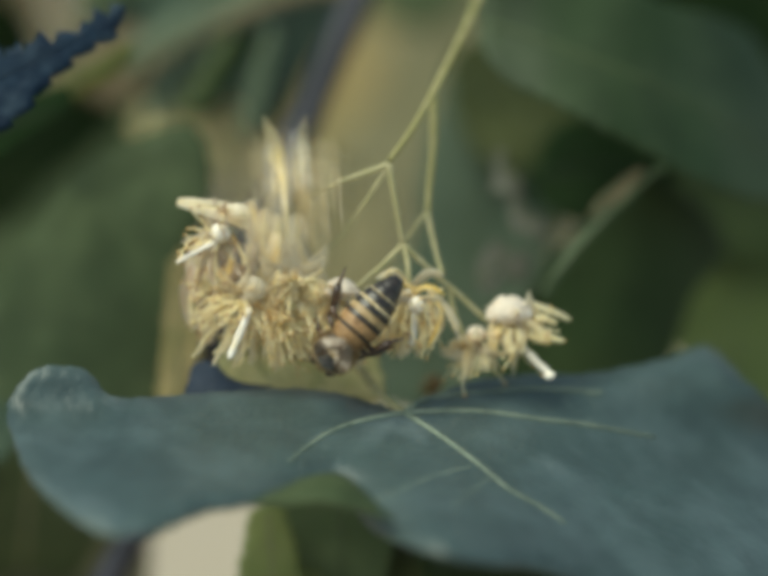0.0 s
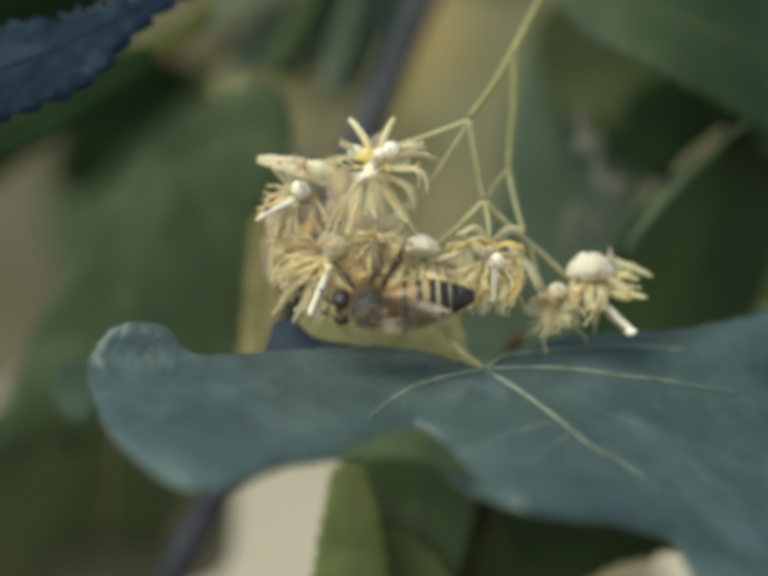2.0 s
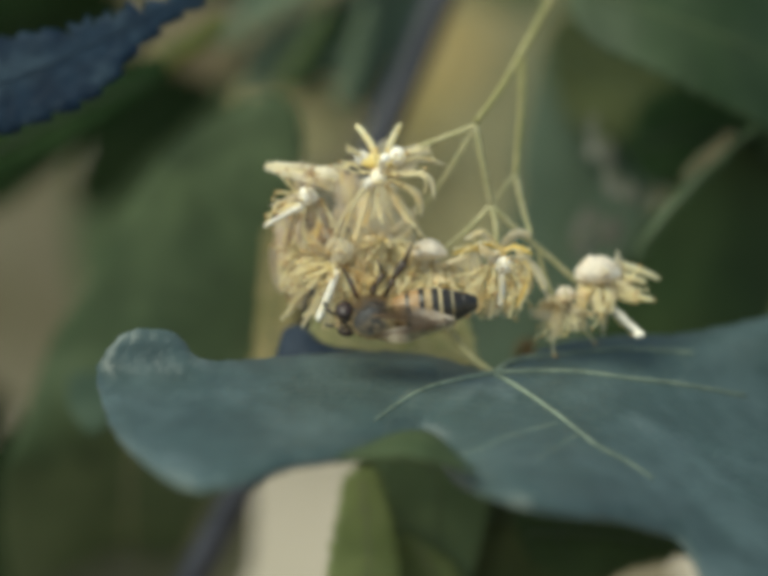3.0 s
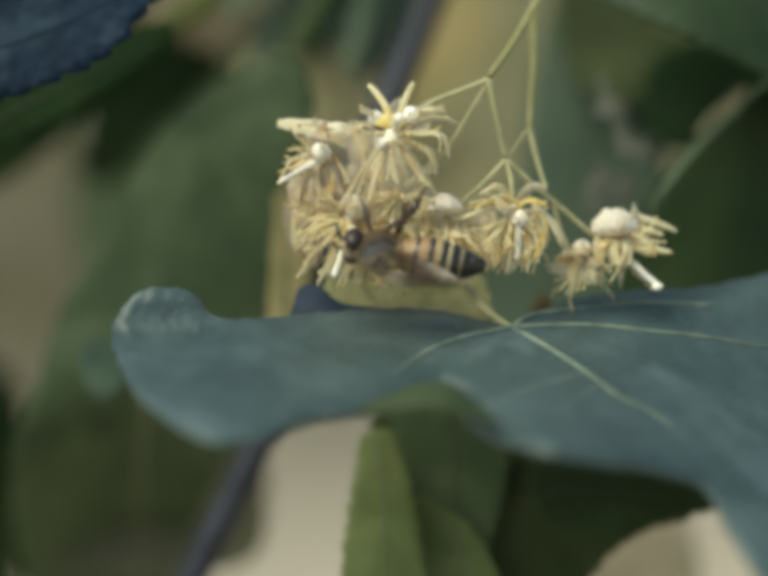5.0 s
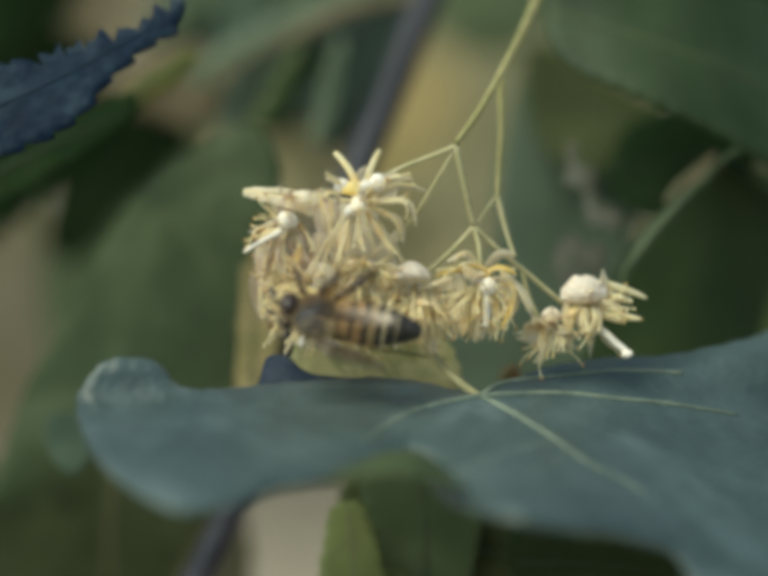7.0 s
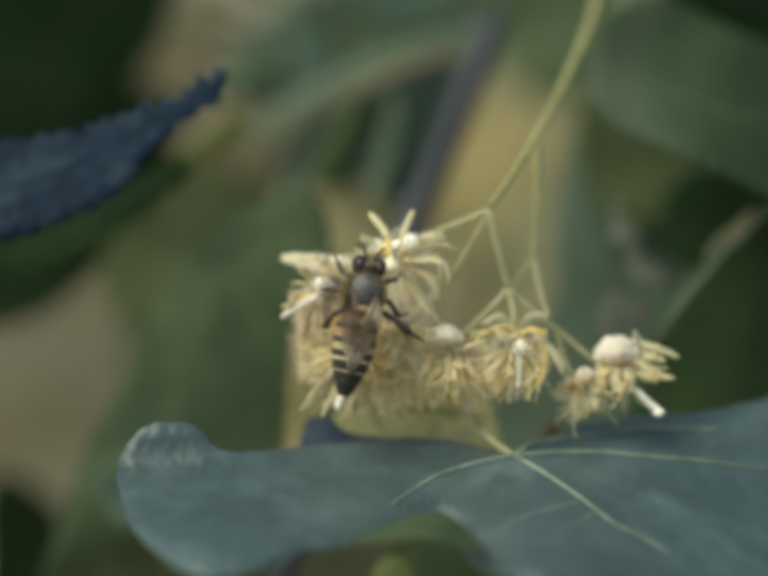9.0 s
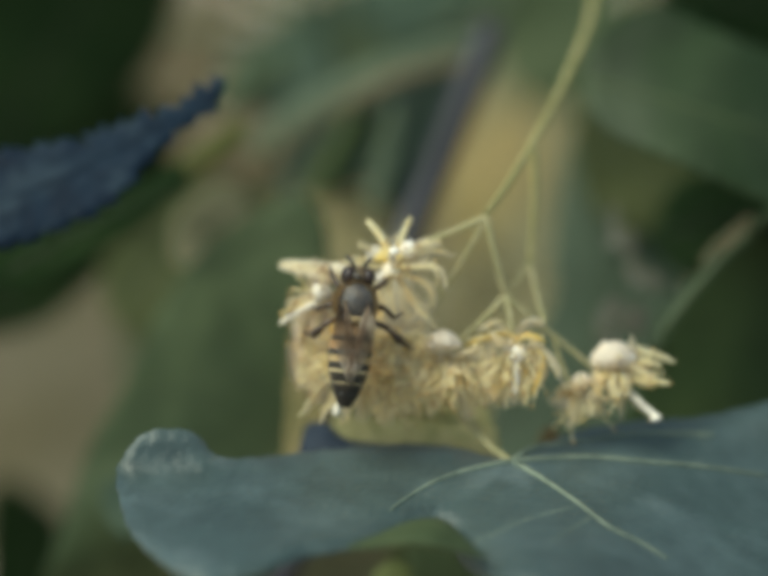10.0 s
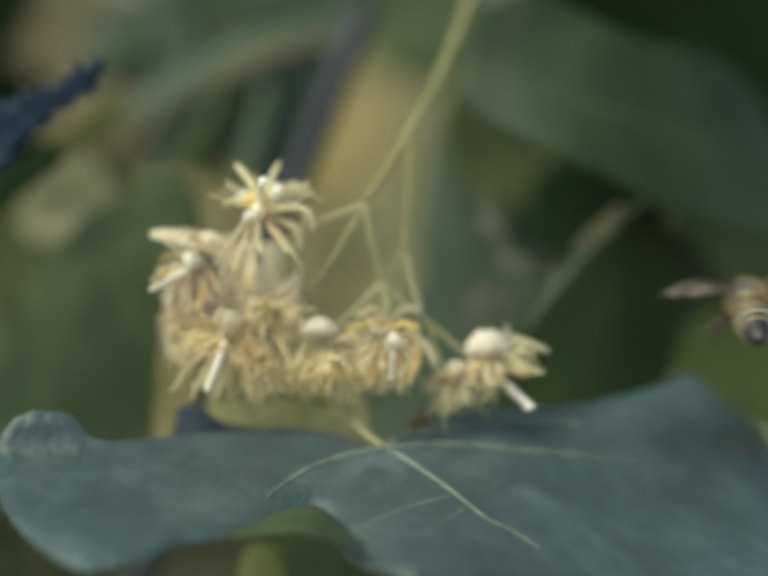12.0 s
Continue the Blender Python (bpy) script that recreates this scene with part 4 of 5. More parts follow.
stalk("pedicel", 0.30, 0.25, [(0.06, 2.50, 14.60), (-1.74, 2.00, 12.68), (-4.08, 1.50, 10.57)])
stalk("pedicel", 0.28, 0.25, [(0.06, 2.50, 14.60), (0.45, 2.00, 12.88), (0.59, 1.50, 11.16)])
stalk("pedicel", 0.30, 0.26, [(0.06, 2.50, 14.60), (2.29, 3.00, 12.50), (4.84, 4.00, 10.43), (7.78, 4.00, 7.86)])
stalk("pedicel", 0.26, 0.22, [(4.21, 4.00, 10.86), (4.82, 4.00, 8.31), (6.02, 3.00, 5.72)])
top = flower(spray, root, (-9.82, 0.50, 16.98), (0.15, -1, 0.25), 11, turn=10, petals=1, sepals=2, stamens=6, size=0.8)
left = flower(spray, root, (-15.40, 1.00, 15.02), (-0.6, -0.65, -0.3), 12, turn=60, sepal_out=70, stamens=12, sepals=4, pistil=0, size=0.75, faded=True)
low = flower(spray, root, (-13.22, 1.00, 9.74), (-0.45, -0.6, -0.85), 13, pistil=0, size=0.8)
inner = flower(spray, root, (-9.22, 2.00, 11.73), (0.05, -0.7, -0.7), 14, turn=30, pistil=0, size=0.8)
hooded = flower(spray, root, (-4.93, 2.00, 9.22), (0.1, -0.45, -0.9), 15, turn=50, sepals=2, petal_out=35, spread=40, stamens=26, pistil=0, size=0.85)
arched = flower(spray, root, (0.58, 1.50, 10.13), (0.05, -0.55, -0.8), 16, turn=15, sepals=0, sepal_out=100, stamens=18, spread=42, pistil=0, size=0.85)
outer = flower(spray, root, (9.76, 3.50, 7.50), (0.6, -0.45, -0.5), 17, turn=20, sepals=2, petals=4, stamens=5, pistil=0, size=0.75)
small = flower(spray, root, (6.89, 4.00, 5.98), (-0.25, -0.4, -0.9), 18, turn=20, sepals=3, sepal_out=60, petals=3, stamens=1, pistil=0, size=0.75)
under = flower(spray, root, (-10.88, 2.50, 7.89), (0.1, -0.5, -0.9), 19, turn=40, sepal_out=80, stamens=26, pistil=0, size=0.8)
edge = flower(spray, root, (-15.84, 3.00, 11.25), (-0.3, -0.7, -0.5), 20, turn=10, stamens=10, pistil=0, size=0.6, faded=True)


def strap(cup, name, line, r0, r1, mat, flat=0.55, label=""):
    """A petal or sepal as a thin trough-shaped ribbon along a line of the layout, with two fine filaments beside it;
    a style or large stamen as a tapered rod."""
    rng = random.Random(line[-1][0] * 7.1 + line[0][2])
    if name in ("petal", "sepal") and max(r0, r1) < 0.9:
        line = [Vector(p) for p in line]
        line[-1] = line[-1] + (line[-1] - line[-2]) * rng.uniform(-0.35, 0.15) + Vector((rng.uniform(-0.35, 0.35), rng.uniform(-0.4, 0.4), 0))
        r0, r1 = r0 * 0.8, r1 * rng.uniform(0.55, 0.85)
    back = cup.matrix_basis.inverted()

    def settle(bm):
        for v in bm.verts:
            v.co = (back @ ((v.co - root) * MM)) / MM

    bm = bmesh.new()
    pts = smooth_line(line, 5)
    n = len(pts) - 1
    if name in ("petal", "sepal"):
        twist, spin, deep = rng.uniform(-0.7, 0.7), rng.uniform(-0.8, 0.8), rng.uniform(0.25, 0.6)
        grid = []
        for i, p in enumerate(pts):
            t = i / n
            way = (pts[min(i + 1, n)] - pts[max(i - 1, 0)]).normalized()
            side = Vector((0, 1, 0)).cross(way).normalized()
            up = way.cross(side)
            a = twist + spin * t
            side, up = side * math.cos(a) + up * math.sin(a), up * math.cos(a) - side * math.sin(a)
            half = (r0 + (r1 - r0) * t) * (1.15 if name == "sepal" else 0.85) * (0.55 + 0.45 * math.sin(math.pi * min(1.0, 0.15 + t * 0.8))) * (1 - 0.75 * t ** 7)
            row = []
            for j in range(-3, 4):
                q = j / 3
                c = p + side * (half * q) + up * (half * deep * (q * q - 0.4)) + 0.10 * noise.noise_vector(p * 0.8 + side * q) + side * (0.10 * q * noise.noise(p * 2.2 + side * q))
                row.append(bm.verts.new(c))
            grid.append(row)
        for g, h in zip(grid, grid[1:]):
            for j in range(6):
                bm.faces.new((g[j], g[j + 1], h[j + 1], h[j]))
        bmesh.ops.solidify(bm, geom=bm.faces[:], thickness=0.12)
        for k in range(2 if r0 < 0.4 else 4):
            off = Vector((rng.uniform(-0.9, 0.9), rng.uniform(-1.0, 0.4), rng.uniform(-0.5, 0.5)))
            thread = [p + off * (i / n) ** 1.3 + 0.3 * noise.noise_vector(p * 0.7 + off) * (i / n) for i, p in enumerate(pts)]
            thread = thread[:max(3, int(len(thread) * rng.uniform(0.7, 1.0)))]
            rod = bmesh.new()
            tube(rod, thread, (0.09, 0.07), 5)
            ball(rod, thread[-1], (0.14, 0.14, 0.17), None, 0.2, 1)
            settle(rod)
            part("stamen", rod, STAMEN, cup)
    else:
        radii = [0.85 * (r0 + (r1 - r0) * i / n) * (1 - 0.4 * (i / n) ** 8) for i in range(n + 1)]
        tube(bm, pts, radii, 8)
        for v in bm.verts:
            v.co = v.co + 0.07 * noise.noise_vector(v.co * 0.9)
    settle(bm)
    return part(name, bm, mat, cup, label)


def knob(cup, name, centre, size, mat, label="", turn=0):
    """A rounded hood, bud or ovary."""
    bm = bmesh.new()
    ball(bm, (0, 0, 0), size, Matrix.Rotation(radians(turn), 3, "Y"), 0.10, 3)
    for v in bm.verts:
        if v.co.z < 0 and size[0] > 1.2:
            v.co.z *= 0.35
        if size[0] > 1.2:
            v.co *= 1 + 0.05 * math.cos(5 * math.atan2(v.co.y, v.co.x))
        v.co += 0.13 * noise.noise_vector(v.co * 0.9 + Vector(centre)) + 0.03 * noise.noise_vector(v.co * 5)
    back = cup.matrix_basis.inverted()
    for v in bm.verts:
        v.co = (back @ ((v.co + Vector(centre) - root) * MM)) / MM
    return part(name, bm, mat, cup, label)


# outer flower: white hood, stout style, stamens towards the side
knob(outer, "sepal", (9.36, 2.50, 8.46), (2.0, 1.7, 1.85), HOOD, "downy cream hooded sepal", -8)
strap(outer, "style", [(10.24, 2.50, 6.21), (11.72, 2.00, 4.73), (13.29, 1.50, 3.30)], 0.42, 0.36, WHITE, 0.9, "white style")
knob(outer, "stigma", (13.07, 1.40, 3.47), (0.5, 0.45, 0.4), WHITE)
for line in ([(10.86, 3.00, 9.64), (12.79, 3.00, 9.11), (14.85, 3.00, 8.28)], [(10.90, 3.50, 8.80), (12.37, 3.00, 8.38), (13.66, 3.00, 7.97)], [(10.67, 3.00, 7.72), (12.36, 2.50, 6.88), (14.28, 2.50, 6.47)], [(10.46, 3.00, 7.29), (11.73, 2.50, 6.66), (13.01, 2.50, 6.25)]):
    strap(outer, "stamen", line, 0.5, 0.26, STAMEN)
for line in ([(8.09, 2.50, 8.11), (7.87, 2.00, 6.39), (8.53, 2.00, 4.91)], [(9.14, 2.00, 7.68), (9.13, 1.50, 6.19), (9.81, 2.00, 4.71)], [(9.99, 2.00, 7.69), (10.41, 1.50, 6.20), (10.23, 2.00, 4.72)]):
    strap(outer, "petal", line, 0.8, 0.6, PETAL)
for line in ([(6.63, 3.00, 6.18), (6.21, 2.50, 4.46), (5.59, 2.50, 2.75)], [(7.06, 3.00, 5.97), (7.17, 2.00, 4.47), (7.48, 2.00, 3.32)], [(6.43, 3.50, 6.61), (5.14, 3.00, 6.03), (3.95, 3.00, 5.85)], [(7.28, 3.00, 5.97), (8.13, 2.50, 4.70), (8.54, 2.00, 3.63)]):
    strap(small, "petal", line, 0.55, 0.36, PETAL)
knob(small, "sepal", (6.63, 3.00, 6.82), (0.9, 0.8, 0.7), HOOD)
knob(outer, "nectary", (9.30, 2.60, 6.63), (1.5, 1.2, 1.25), YELLOW, "golden heart of the flower")
for line in ([(8.50, 2.00, 7.46), (8.33, 1.60, 6.18), (8.60, 1.60, 5.03)], [(9.42, 1.60, 7.47), (9.42, 1.20, 6.06), (9.61, 1.40, 4.79)], [(10.29, 2.00, 7.61), (10.62, 1.60, 6.42), (10.64, 1.80, 5.23)], [(10.62, 2.00, 8.13), (11.80, 1.60, 7.49), (13.26, 1.80, 7.22)]):
    strap(outer, "petal", line, 0.7, 0.6, PETAL)
for line in ([(6.32, 2.60, 6.17), (5.64, 2.20, 4.88), (5.79, 2.20, 3.18)], [(7.18, 2.60, 6.05), (7.60, 2.20, 4.69), (8.21, 2.20, 3.84)], [(6.20, 2.80, 6.38), (5.33, 2.40, 6.28), (4.27, 2.40, 5.93)]):
    strap(small, "petal", line, 0.75, 0.6, PETAL)
# arched flower
for line in ([(0.59, 2.00, 10.91), (-0.72, 1.00, 12.22), (-2.20, 1.50, 11.58)], [(1.01, 2.00, 10.91), (2.25, 1.00, 12.04), (4.26, 1.50, 11.78)], [(2.28, 1.50, 10.57), (3.96, 0.00, 8.64), (5.40, 0.50, 6.34)]):
    strap(arched, "sepal", line, 0.45, 0.62, SEPAL)
knob(arched, "ovary", (1.19, -0.40, 9.24), (0.75, 0.75, 0.78), WHITE, "downy white ovary")
strap(arched, "style", [(1.11, -0.40, 8.73), (1.00, -0.60, 7.12), (0.97, -0.80, 5.76)], 0.32, 0.36, WHITE, 0.9)
for line in ([(2.49, 1.00, 9.92), (2.70, 0.00, 7.99), (2.09, 0.00, 5.79)], [(-1.12, 1.00, 9.88), (-0.68, 0.50, 7.54), (-0.79, 0.00, 5.41)], [(-1.97, 1.00, 9.66), (-1.95, 0.50, 7.95), (-1.07, 0.00, 4.78)], [(3.33, 0.60, 9.29), (3.34, 0.00, 7.58), (2.21, 0.00, 5.79)], [(-0.05, 1.00, 9.26), (0.17, 0.00, 6.70), (-0.22, 0.50, 4.58)], [(1.86, 1.00, 8.85), (1.87, 0.00, 6.72), (1.47, 0.50, 4.81)]):
    strap(arched, "petal", line, 0.5, 0.55, PETAL)
for line in ([(-0.50, 0.30, 10.59), (-2.00, -0.40, 10.81), (-3.55, -0.30, 9.95)], [(1.40, 0.20, 10.44), (-0.31, -0.40, 11.17), (-2.20, -0.30, 10.64)], [(2.38, 0.00, 10.11), (3.31, -0.50, 8.41), (2.16, -0.50, 5.78)], [(0.77, 0.30, 10.18), (2.02, -0.30, 10.86), (3.72, -0.30, 10.12)]):
    strap(arched, "petal", line, 0.4, 0.42, YELLOW, label="golden-yellow petal")
# hooded flower
knob(hooded, "sepal", (-5.33, 0.00, 10.19), (1.6, 1.3, 1.25), HOOD, "downy cream hooded sepal", 6)
for line in ([(-6.42, 1.00, 9.61), (-7.24, 0.00, 7.46), (-7.65, 0.00, 5.76)], [(-5.15, 1.00, 9.62), (-5.33, 0.00, 7.05), (-5.73, 0.00, 4.72)], [(-3.87, 1.00, 9.42), (-3.22, 0.00, 7.08), (-2.98, 0.00, 4.97)], [(-4.51, 1.00, 9.42), (-4.28, 0.00, 7.49), (-4.26, 0.00, 5.37)], [(-3.45, 1.00, 9.22), (-2.16, 0.50, 7.52), (-1.06, 1.00, 5.00)]):
    strap(hooded, "petal", line, 0.55, 0.5, PETAL)
# top flower
for p, r in (((-9.80, -0.90, 16.62), 0.72), ((-10.64, -0.90, 16.18), 0.55), ((-8.14, -0.20, 18.62), 0.85), ((-11.19, 0.20, 18.43), 0.7)):
    knob(top, "ovary", p, (r, r, r), WHITE)
for line in ([(-10.00, 0.00, 18.65), (-10.69, 0.00, 20.04), (-11.81, 0.00, 21.38)], [(-9.07, 0.00, 18.66), (-8.66, 0.00, 20.06), (-7.92, 0.00, 21.51)]):
    strap(top, "stamen", line, 0.36, 0.3, STAMEN)
for line in ([(-8.84, 0.00, 17.52), (-6.31, -0.50, 18.37), (-4.06, 0.00, 17.91)], [(-8.84, 0.00, 17.09), (-5.58, -0.80, 16.92), (-5.12, 0.00, 14.26)], [(-9.25, -0.50, 16.30), (-7.23, -1.00, 13.85), (-5.94, -0.50, 11.77)], [(-9.80, -0.50, 16.38), (-9.77, -1.00, 14.16), (-9.66, -1.00, 12.39)], [(-9.04, -0.50, 16.31), (-7.95, -1.00, 14.18), (-7.09, -1.00, 12.72)], [(-10.39, 0.00, 16.23), (-11.36, -0.60, 12.98), (-11.84, -0.80, 10.77)]):
    strap(top, "petal", line, 0.46, 0.55, PETAL)
for line in ([(-10.73, 0.00, 16.31), (-12.30, -0.60, 13.39), (-12.86, -0.80, 11.18)], [(-8.85, 0.00, 17.94), (-6.95, -0.60, 19.07), (-5.05, -0.80, 18.96)], [(-10.76, 0.00, 18.21), (-11.94, -0.60, 19.02), (-12.88, -0.50, 19.14)], [(-9.05, 0.50, 16.69), (-6.49, 0.00, 15.43), (-5.61, 0.00, 12.77)], [(-11.18, 0.00, 17.91), (-12.24, 0.00, 17.90), (-13.29, 0.00, 17.55)]):
    strap(top, "petal", line, 0.46, 0.55, PETAL)
knob(top, "nectary", (-10.08, 0.30, 17.94), (1.5, 1.0, 0.9), YELLOW, "golden heart of the flower")
# flower with the long pointed sepal
strap(left, "sepal", [(-19.68, 1.00, 17.78), (-17.31, 0.00, 17.42), (-14.96, -0.50, 16.87), (-13.48, 0.00, 15.64)], 0.42, 1.25, SEPAL, 0.8, "long pointed cream sepal")
knob(left, "sepal", (-14.55, 0.00, 16.69), (1.3, 1.0, 1.0), SEPAL)
knob(left, "ovary", (-15.91, -0.80, 15.03), (0.85, 0.8, 0.8), WHITE)
strap(left, "style", [(-16.20, -0.60, 14.32), (-17.88, -0.50, 13.45), (-19.65, -0.50, 12.46)], 0.34, 0.22, WHITE, 0.9)
strap(left, "petal", [(-16.66, 0.50, 14.99), (-18.33, 0.00, 14.31), (-18.94, 0.00, 11.98)], 0.3, 0.4, ANTHER)
strap(left, "petal", [(-14.97, 0.50, 15.01), (-14.00, 0.00, 13.30), (-13.73, 0.00, 11.61)], 0.3, 0.4, ANTHER)
for line in ([(-16.02, 0.50, 14.15), (-16.61, 0.00, 12.00), (-15.97, 0.50, 10.33)], [(-17.28, 0.50, 13.28), (-17.88, 0.00, 11.57), (-17.45, 0.50, 9.89)], [(-14.96, 0.50, 14.16), (-14.92, 0.00, 12.02), (-15.32, 0.00, 10.33)]):
    strap(left, "petal", line, 0.8, 0.75, TISSUE)
# low flower: stout white style and straps that fan out downwards
strap(low, "style", [(-13.16, -1.20, 8.71), (-13.89, -1.60, 6.72), (-14.82, -2.00, 4.30)], 0.34, 0.46, WHITE, 0.9, "stout white style")
for line in ([(-14.25, 0.00, 9.28), (-16.56, -0.50, 8.61), (-18.99, -0.50, 6.89)], [(-14.47, 0.00, 9.70), (-16.14, -0.50, 9.46), (-17.41, 0.00, 8.18)], [(-14.37, 0.00, 8.43), (-16.32, -0.50, 6.49), (-17.79, 0.00, 4.37)], [(-14.88, 0.00, 8.64), (-16.77, 0.00, 7.77), (-18.24, 0.00, 6.69)],
             [(-14.02, 0.00, 7.80), (-15.27, 0.00, 5.67), (-16.51, 0.00, 3.62)], [(-12.54, 0.00, 8.24), (-12.72, -0.50, 6.11), (-13.12, 0.00, 3.58)], [(-12.12, 0.00, 8.46), (-11.45, -0.50, 6.13), (-10.58, 0.00, 3.39)], [(-13.18, 0.00, 8.23), (-13.78, 0.00, 5.26), (-14.39, 0.00, 3.05)]):
    strap(low, "petal", line, 0.34, 0.38, PETAL)
knob(low, "sepal", (-12.86, -0.50, 10.34), (1.0, 0.8, 1.1), SEPAL)
for line in ([(-11.09, 1.00, 9.13), (-11.47, 0.50, 6.57), (-11.87, 0.50, 4.02)], [(-9.81, 1.00, 9.14), (-9.35, 0.50, 6.59), (-8.68, 0.50, 3.63)], [(-10.45, 1.00, 9.14), (-10.62, 0.50, 6.15), (-11.01, 0.50, 3.18)], [(-9.18, 1.00, 9.57), (-7.88, 0.50, 7.46), (-7.22, 0.50, 4.92)], [(-11.52, 1.00, 9.97), (-10.68, 0.50, 10.82), (-8.98, 0.50, 10.41)]):
    strap(under, "petal", line, 0.6, 0.55, PETAL)
for line in ([(-10.70, 1.00, 12.10), (-11.10, 0.50, 10.39), (-10.66, 0.50, 9.12)], [(-8.15, 1.00, 11.71), (-7.28, 0.50, 10.43), (-7.48, 0.50, 9.16)], [(-9.42, 1.00, 12.12), (-9.19, 0.50, 10.41), (-9.38, 0.50, 9.14)], [(-6.88, 1.00, 12.15), (-8.14, 0.50, 11.27), (-9.83, 0.50, 10.83)]):
    strap(inner, "petal", line, 0.6, 0.55, SEPAL)

# broad petals that fill the cluster from behind
def fill(cup, wide, lines):
    for line in lines:
        strap(cup, "petal", line, wide * 0.8, wide, TISSUE if cup in (edge, left) else SEPAL)


fill(edge, 1.1, ([(-13.38, 4.00, 18.08), (-13.01, 4.00, 16.03), (-12.68, 4.00, 13.46)], [(-12.30, 4.00, 17.32), (-12.15, 4.00, 15.18), (-11.94, 4.00, 12.61)], [(-16.77, 4.00, 15.13), (-17.38, 4.00, 12.55), (-16.71, 4.00, 9.99)], [(-15.05, 4.00, 14.72), (-15.02, 4.00, 12.15), (-15.42, 4.00, 9.58)], [(-13.33, 4.00, 14.31), (-13.52, 4.00, 11.74), (-14.13, 4.00, 9.16)], [(-16.08, 4.50, 10.01), (-17.13, 4.50, 7.85), (-17.31, 4.50, 5.28)]))
fill(edge, 1.25, ([(-16.6, 3.6, 15.6), (-17.9, 3.6, 12.6), (-17.7, 3.6, 8.8)], [(-16.9, 4.2, 13.0), (-18.6, 4.2, 10.2), (-18.3, 4.2, 6.8)], [(-15.9, 4.4, 12.4), (-16.9, 4.4, 8.8), (-16.4, 4.4, 5.4)]))
fill(inner, 1.2, ([(-9.30, 4.50, 16.95), (-9.15, 4.50, 15.24), (-9.13, 4.50, 13.09)], [(-10.80, 4.50, 16.93), (-11.00, 4.50, 15.22), (-11.19, 4.50, 13.07)], [(-10.77, 4.00, 15.20), (-11.17, 4.00, 12.62), (-11.57, 4.00, 10.05)], [(-9.06, 4.00, 14.79), (-8.60, 4.00, 12.22), (-8.78, 4.00, 9.65)], [(-12.45, 4.00, 12.18), (-12.21, 4.00, 10.04), (-11.97, 4.00, 7.90)], [(-7.31, 4.00, 12.24), (-6.87, 4.00, 10.53), (-7.26, 4.00, 7.96)]))
fill(under, 0.88, ([(-14.56, 4.00, 9.16), (-14.95, 4.00, 6.15), (-14.71, 4.00, 3.59)], [(-12.84, 4.00, 8.75), (-12.80, 4.00, 5.75), (-13.20, 4.00, 3.18)], [(-10.70, 4.00, 8.77), (-10.45, 4.00, 5.78), (-10.63, 4.00, 2.99)], [(-8.78, 4.00, 9.22), (-8.10, 4.00, 6.66), (-7.86, 4.00, 4.10)]))
fill(hooded, 1.0, ([(-6.43, 3.50, 9.67), (-6.61, 3.50, 7.10), (-6.79, 3.50, 4.11)], [(-4.28, 3.50, 9.27), (-3.83, 3.50, 6.70), (-3.58, 3.50, 3.72)]))
fill(arched, 0.9, ([(-1.10, 3.00, 10.57), (-1.50, 3.00, 8.01), (-1.68, 3.00, 5.01)], [(0.61, 3.00, 10.16), (0.86, 3.00, 7.61), (0.46, 3.00, 4.83)], [(2.53, 3.00, 10.19), (2.98, 3.00, 8.06), (2.58, 3.00, 6.13)]))

# ---- bee ----
AMBER = material("amber_shell", (0.33, 0.19, 0.082), 0.5, [((0.21, 0.11, 0.042), 0.4)], 900, 0.3, 2500, coat=0.1)
BLACK = material("black_shell", (0.02, 0.015, 0.012), 0.35, [((0.035, 0.025, 0.018), 0.4)], 900, 0.2, 2500, coat=0.2)
BAND = material("pale_hair_band", (0.60, 0.48, 0.29), 0.8, [((0.50, 0.37, 0.19), 0.4)], 1500, 0.5, 3000, sheen=0.2, shine=0.1)
GOLD = material("golden_shell", (0.44, 0.31, 0.15), 0.5, [((0.33, 0.20, 0.085), 0.4)], 900, 0.3, 2500, coat=0.1)
VEIN_WING = material("brown_wing_vein", (0.16, 0.09, 0.05), 0.5, [], 900, 0.0)
HAIR = material("pale_fur", (0.47, 0.335, 0.175), 0.85, [], 1200, 0.0, sheen=0.2)
LEG = material("brown_leg_shell", (0.045, 0.024, 0.015), 0.4, [((0.12, 0.062, 0.03), 0.4)], 900, 0.2, 2500, coat=0.15)
FUR = material("grey_shell", (0.060, 0.054, 0.055), 0.45, [((0.095, 0.075, 0.060), 0.45)], 1000, 0.4, 3000, sheen=0.25)
EYE = material("dark_eye", (0.022, 0.012, 0.011), 0.42, [((0.04, 0.02, 0.016), 0.4)], 900, 0.1)
WING = material("wing_film", (0.84, 0.70, 0.58), 0.3, [((0.68, 0.52, 0.40), 0.45)], 500, 0.2)
film = WING.node_tree.nodes.new("ShaderNodeMixShader")
clear = WING.node_tree.nodes.new("ShaderNodeBsdfTransparent")
film.inputs[0].default_value = 0.54
WING.node_tree.links.new(WING.node_tree.nodes["Principled BSDF"].outputs[0], film.inputs[1])
WING.node_tree.links.new(clear.outputs[0], film.inputs[2])
WING.node_tree.links.new(film.outputs[0], WING.node_tree.nodes["Material Output"].inputs[0])


